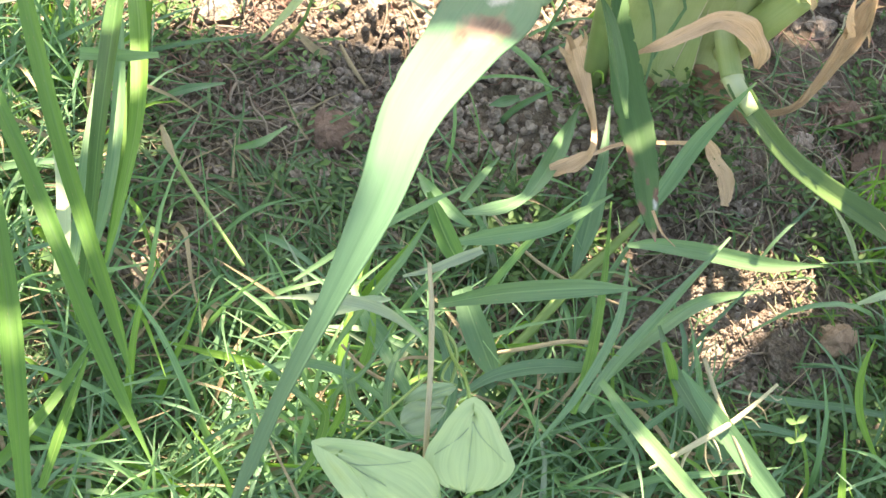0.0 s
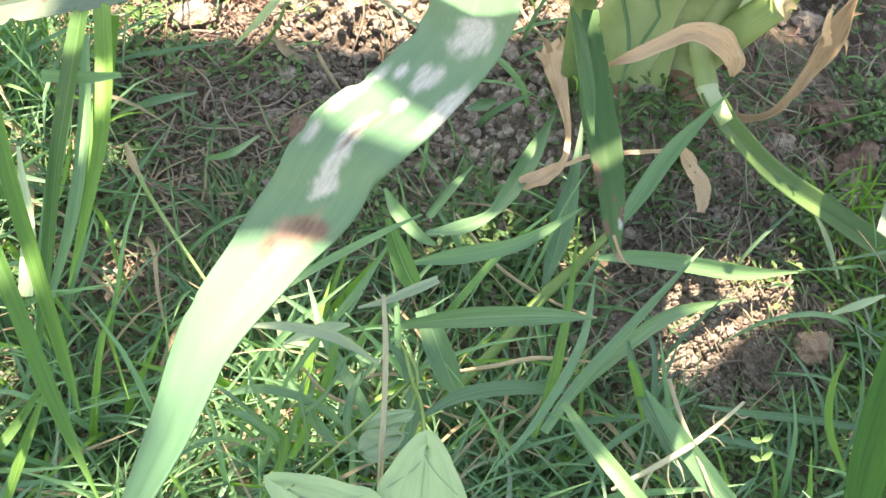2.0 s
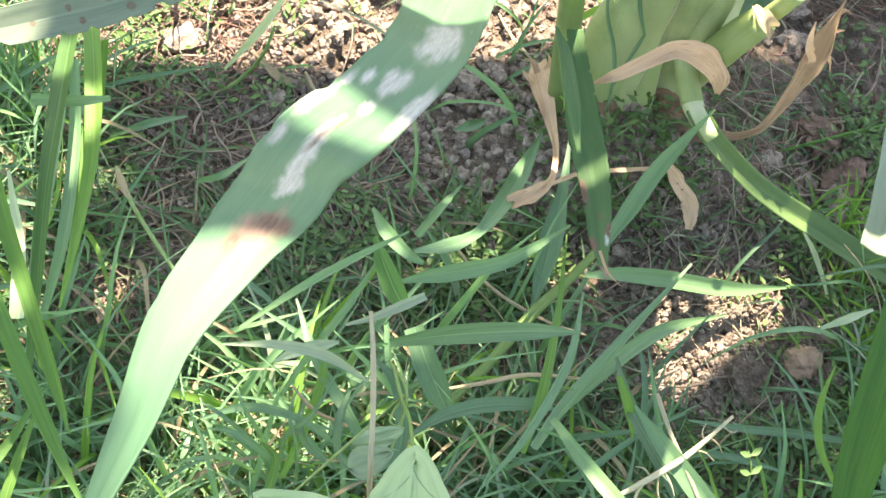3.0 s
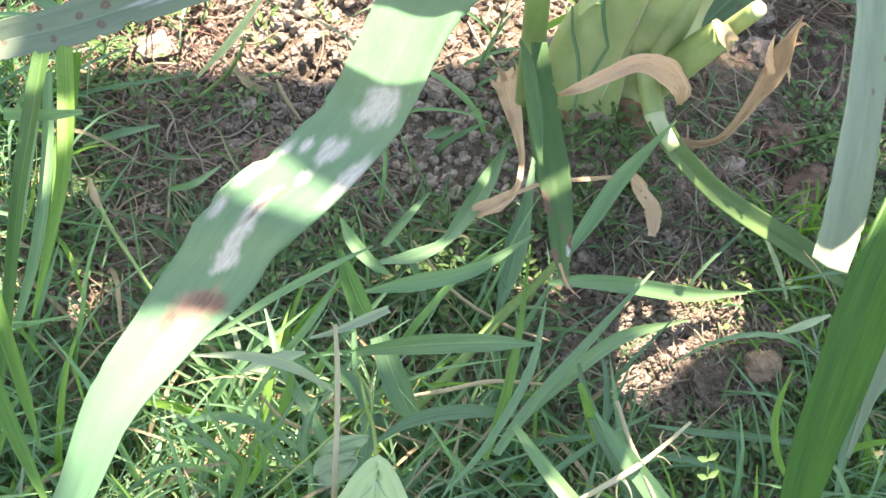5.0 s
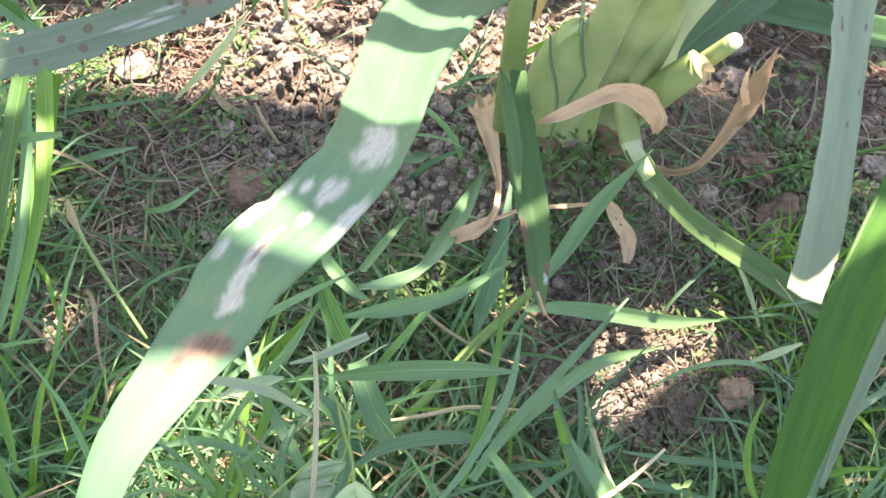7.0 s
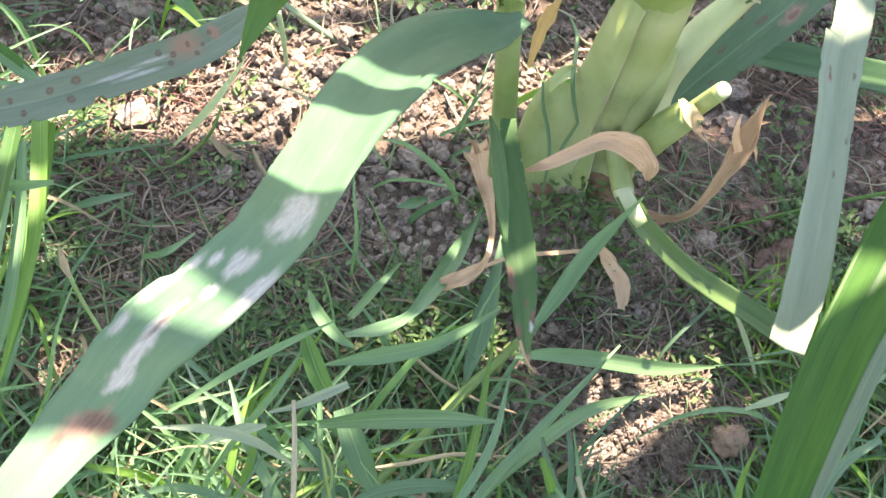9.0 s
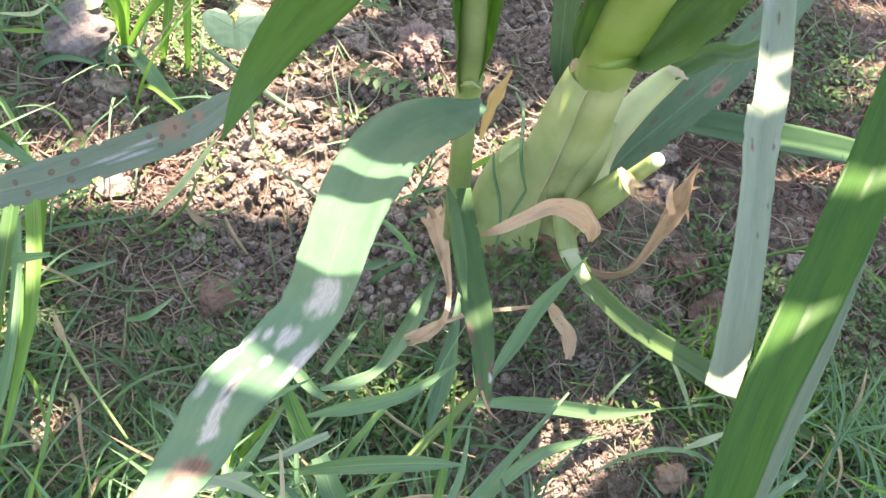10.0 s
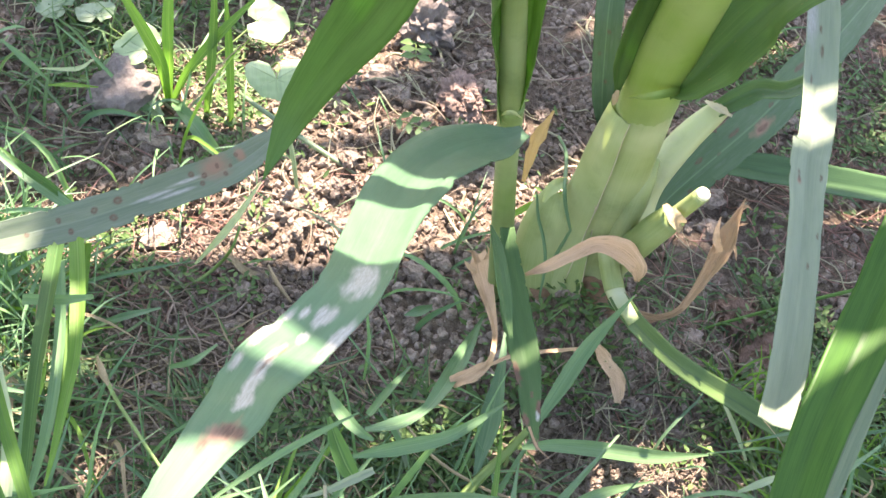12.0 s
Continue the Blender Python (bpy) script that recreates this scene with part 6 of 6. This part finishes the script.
def bent_blades(count, seed, region, length, width, lean, across=2, rise=(55, 88)):
    """Loose grass: each blade rises, bends over and tapers."""
    g = random.Random(seed)
    while count:
        x, y, thick = region(g)
        if g.random() > thick:
            continue
        count -= 1
        ln, w = g.uniform(*length), g.uniform(*width)
        a = g.uniform(0, 6.283)
        bend = g.uniform(*lean)
        p = Vector((x, y, ground_height(x, y) - 0.003))
        pts, steep = [tuple(p)], radians(g.uniform(*rise))
        for _ in range(4):
            p = p + Vector((math.cos(a) * math.cos(steep), math.sin(a) * math.cos(steep), max(math.sin(steep), -0.7))) * ln / 4
            p.z = max(p.z, ground_height(p.x, p.y) + 0.003)
            pts.append(tuple(p))
            steep -= bend / 4
            a += g.uniform(-0.25, 0.25)
        v, f, u, _ = ribbon_data(pts, [w * 0.7, w, w * 0.95, w * 0.7, 0.0004], n=8, across=across, fold=0.4, tilt=g.uniform(-35, 35), seed=count)
        yield v, f, u


def meadow(g):
    x, y = g.uniform(-0.5, 0.34), g.uniform(-0.42, 0.1)
    t = max(0.0, min(1.0, (-0.15 + 0.35 * (min(x, 0.0) + 0.1) - 0.3 * max(x, 0.0) - y) / 0.1))
    left = max(0.0, min(1.0, (-0.3 - x - 0.25 * (y + 0.1)) / 0.06)) if y < -0.06 else 0
    right = max(0.0, min(1.0, (x - 0.11 - 0.3 * (y + 0.1)) / 0.05)) * 0.6 if y < 0.02 else 0
    bare = noise.noise((x * 8, y * 8, 5.5))
    hole = math.exp(-((x - 0.10) ** 2 + (y + 0.085) ** 2) / 0.003)
    return x, y, max(0.0, min(1, max(t, left, right) + 0.14 * bare)) * (1 - 0.97 * hole)


def mat(g):
    """Where low, flattened grass half covers the soil."""
    x, y = g.uniform(-0.42, 0.28), g.uniform(-0.34, -0.0)
    low = max(0.0, min(1.0, (-0.03 + 0.12 * (x + 0.1) - y) / 0.09))
    hole = math.exp(-((x - 0.09) ** 2 + (y + 0.07) ** 2) / 0.003) + 0.8 * math.exp(-((x + 0.005) ** 2 + (y + 0.09) ** 2) / 0.009)
    return x, y, max(0.0, low * (0.55 + 0.8 * noise.noise((x * 12, y * 12, 2.5))) * (1 - hole))


def tufted(g):
    """Blades of one tuft share a foot."""
    x, y, thick = meadow(random.Random(g.randint(0, 420)))
    return x + g.gauss(0, 0.007), y + g.gauss(0, 0.007), thick


def far_side(g):
    """The shaded, weedy ground beyond the spotted leaf."""
    x, y = g.uniform(-0.56, -0.26), g.uniform(-0.02, 0.3)
    return x, y, max(0.0, min(1.0, (-0.33 - x) / 0.06 + 0.25)) * (0.45 + 0.9 * noise.noise((x * 13, y * 13, 4.5)))


def verge(g):
    """The grassy edge beside the sunlit patch."""
    x, y = g.uniform(0.09, 0.26), g.uniform(-0.09, 0.05)
    return x, y, max(0.0, min(1.0, (x - 0.105 + 0.25 * (y + 0.05)) / 0.04)) * (0.5 + 0.9 * noise.noise((x * 14, y * 14, 6.5)))


def sparse(g):
    x, y = g.uniform(-0.55, 0.4), g.uniform(-0.1, 0.6)
    return x, y, max(0.05, 0.35 + 0.9 * noise.noise((x * 6, y * 6, 3.1)) + (0.4 if y > 0.35 else 0))


scatter("grass", "dense tangle of narrow green grass", "grass", GRASS_STUFF, bent_blades(900, 1, meadow, (0.05, 0.13), (0.0018, 0.0045), (0.8, 2.2)), uv=True)
scatter("fine_grass", "fine short green grass", "grass", GRASS_STUFF, bent_blades(3000, 2, meadow, (0.03, 0.09), (0.0009, 0.0022), (0.5, 2.2)), uv=True)
scatter("tufted_grass", "tufts of narrow bright grass blades", "grass", GRASS_STUFF, bent_blades(2600, 3, tufted, (0.03, 0.1), (0.0011, 0.0028), (0.3, 1.8), rise=(40, 85)), uv=True)
scatter("matted_grass", "dull flattened grass matted over the soil", "grass", GRASS_MAT, bent_blades(4200, 14, mat, (0.018, 0.06), (0.0007, 0.0024), (0.1, 0.9), rise=(6, 42)), uv=True)
scatter("matted_straw", "dead flattened grass matted over the soil", "grass", STRAW, bent_blades(600, 15, mat, (0.018, 0.06), (0.0006, 0.0018), (0.1, 0.7), rise=(3, 30)), uv=True)
scatter("sparse_grass", "scattered thin grass on soil", "grass", GRASS_STUFF, bent_blades(230, 4, sparse, (0.015, 0.05), (0.0008, 0.0022), (0.6, 2.0), rise=(20, 80)), uv=True)
scatter("dry_grass", "dead straw among the grass", "grass", STRAW, bent_blades(700, 6, meadow, (0.04, 0.11), (0.001, 0.003), (1.2, 2.6)), uv=True)

scatter("verge_grass", "short yellow-green grass beside the sunlit patch", "grass", GRASS_LIME, bent_blades(330, 16, verge, (0.02, 0.06), (0.0009, 0.0024), (0.3, 1.8), rise=(30, 85)), uv=True)
scatter("foot_grass", "thin dark grass round the foot of the maize", "grass", GRASS_MAT, bent_blades(260, 17, lambda g: (g.uniform(-0.02, 0.16), g.uniform(-0.05, 0.12), 1.0), (0.015, 0.045), (0.0006, 0.0016), (0.3, 1.6), rise=(15, 75)), uv=True)
scatter("shaded_grass", "thin dull grass on the shaded weedy ground", "grass", GRASS_MAT, bent_blades(520, 18, far_side, (0.02, 0.075), (0.0008, 0.0026), (0.4, 1.9), rise=(15, 80)), uv=True)
scatter("lime_grass", "bright yellow-green young grass blades", "grass", GRASS_LIME, bent_blades(260, 21, meadow, (0.05, 0.12), (0.002, 0.005), (0.8, 2.2)), uv=True)
scatter("bleached_grass", "bleached grass blades", "grass", GRASS_PALE, bent_blades(150, 22, meadow, (0.04, 0.11), (0.0015, 0.004), (1.0, 2.4)), uv=True)


def weeds(count, seed, box=(-0.55, 0.34, -0.3, 0.58), lift=0.014, bias=0.0):
    """Rosettes and sprigs of tiny oval leaves close to the soil."""
    g = random.Random(seed)
    while count:
        x, y = g.uniform(*box[:2]), g.uniform(*box[2:])
        if bias + noise.noise((x * 11, y * 11, 7.7)) < g.uniform(-0.15, 0.45):
            continue
        open_soil = math.hypot(x - 0.075, y + 0.06) < 0.065 or (-0.27 < x < -0.04 and y > -0.03)
        if open_soil and g.random() < 0.85:
            continue
        count -= 1
        h = g.uniform(0.002, lift)
        for k in range(g.randint(4, 9)):
            a, r = g.uniform(0, 6.283), g.uniform(0.001, 0.009)
            ln = g.uniform(0.0028, 0.0072)
            px, py = x + math.cos(a) * r, y + math.sin(a) * r
            p = Vector((px, py, ground_height(px, py) + h * g.uniform(0.5, 1.2)))
            d = Vector((math.cos(a), math.sin(a), g.uniform(-0.3, 0.7)))
            v, f, u, _ = ribbon_data([p, p + d * ln * 0.5, p + d * ln], [0.0008, ln * g.uniform(0.35, 0.55), 0.0006], n=4, across=2, fold=0.3, tilt=g.uniform(-30, 30), face=(0, -0.1, 1))
            yield v, f, u


scatter("ground_weeds", "tiny green weeds creeping over the soil", "weeds", WEED, weeds(1500, 8), uv=True)
scatter("creeping_weeds", "low creeping weeds round the foot of the maize", "weeds", WEED, chain(
    weeds(520, 31, (-0.1, 0.24, -0.12, 0.07), 0.016, 0.1), weeds(50, 32, (-0.075, 0.03, -0.03, 0.035), 0.02, 0.5), weeds(110, 33, (-0.45, -0.1, -0.12, 0.0), 0.012), weeds(300, 34, (0.07, 0.34, 0.0, 0.4), 0.016), weeds(100, 36, (-0.01, 0.17, -0.04, 0.13), 0.018, 0.1), weeds(170, 37, (0.0, 0.2, -0.22, -0.1), 0.03, 0.2), weeds(330, 35, (-0.5, -0.24, 0.0, 0.3), 0.014, 0.15), weeds(120, 38, (-0.24, 0.1, 0.14, 0.4), 0.014, 0.1)), uv=True)


def litter(count, seed, box=(-0.55, 0.34, -0.3, 0.58), sizes=(0.0006, 0.0008, 0.0011, 0.0016, 0.0026)):
    """Dead stalks, rootlets and leaf scraps lying about."""
    g = random.Random(seed)
    for _ in range(count):
        x, y = g.uniform(*box[:2]), g.uniform(*box[2:])
        if -0.24 < x < 0.0 and -0.05 < y < 0.14 and g.random() < 0.7:
            continue
        a, ln = g.uniform(0, 6.283), g.uniform(0.012, 0.06)
        pts = []
        for k in range(4):
            pts.append((x, y, ground_height(x, y) + g.uniform(0.002, 0.008)))
            x, y = x + math.cos(a) * ln / 3, y + math.sin(a) * ln / 3
            a += g.uniform(-0.6, 0.6)
        w = g.choice(sizes)
        yield tube_data(pts, [w * 0.7, w, w, w * 0.5], n=7, around=5)


scatter("rootlets", "thin reddish dry rootlets lying on the soil", "roots", ROOTLET, chain(litter(450, 41, (-0.5, 0.34, -0.06, 0.5), (0.0005, 0.0007, 0.001)), litter(350, 42, (0.04, 0.34, 0.02, 0.46), (0.0006, 0.0009, 0.0012)), litter(90, 46, (0.11, 0.2, 0.18, 0.32), (0.0006, 0.0009, 0.0013)), litter(70, 47, (-0.32, -0.24, -0.06, 0.03), (0.0005, 0.0008, 0.001))), uv=True)
scatter("leaf_scraps", "bleached scraps of dead leaf and straw on sunlit soil", "litter", PALE_STRAW, chain(litter(60, 43, (0.01, 0.14, -0.13, 0.0), (0.0005, 0.0008, 0.0013)), litter(330, 44, (-0.48, 0.0, 0.04, 0.34), (0.0006, 0.001, 0.002)), litter(150, 45, (0.06, 0.3, 0.05, 0.45), (0.0006, 0.001, 0.0016))), uv=True)
scatter("plant_litter", "dead stems and rootlets scattered over the soil", "litter", LITTER, chain(litter(1700, 9, sizes=(0.0004, 0.0006, 0.0008, 0.0011, 0.0017)), litter(420, 47, (-0.42, -0.12, -0.2, 0.0), (0.0005, 0.0008, 0.0013)), litter(160, 48, (0.0, 0.15, -0.06, 0.06), (0.0005, 0.0008, 0.0013))), uv=True)


def field(g):
    x, y = g.uniform(-1.6, 1.5), g.uniform(-1.5, 1.7)
    inside = -0.5 < x < 0.34 and -0.42 < y < 0.5
    return x, y, 0.0 if inside else max(0.05, 0.6 + noise.noise((x * 3, y * 3, 2.0)))


scatter("field_grass", "rough green grass of the field around", "grass", GRASS_STUFF, bent_blades(2600, 12, field, (0.06, 0.16), (0.004, 0.009), (0.8, 2.2)), uv=True)
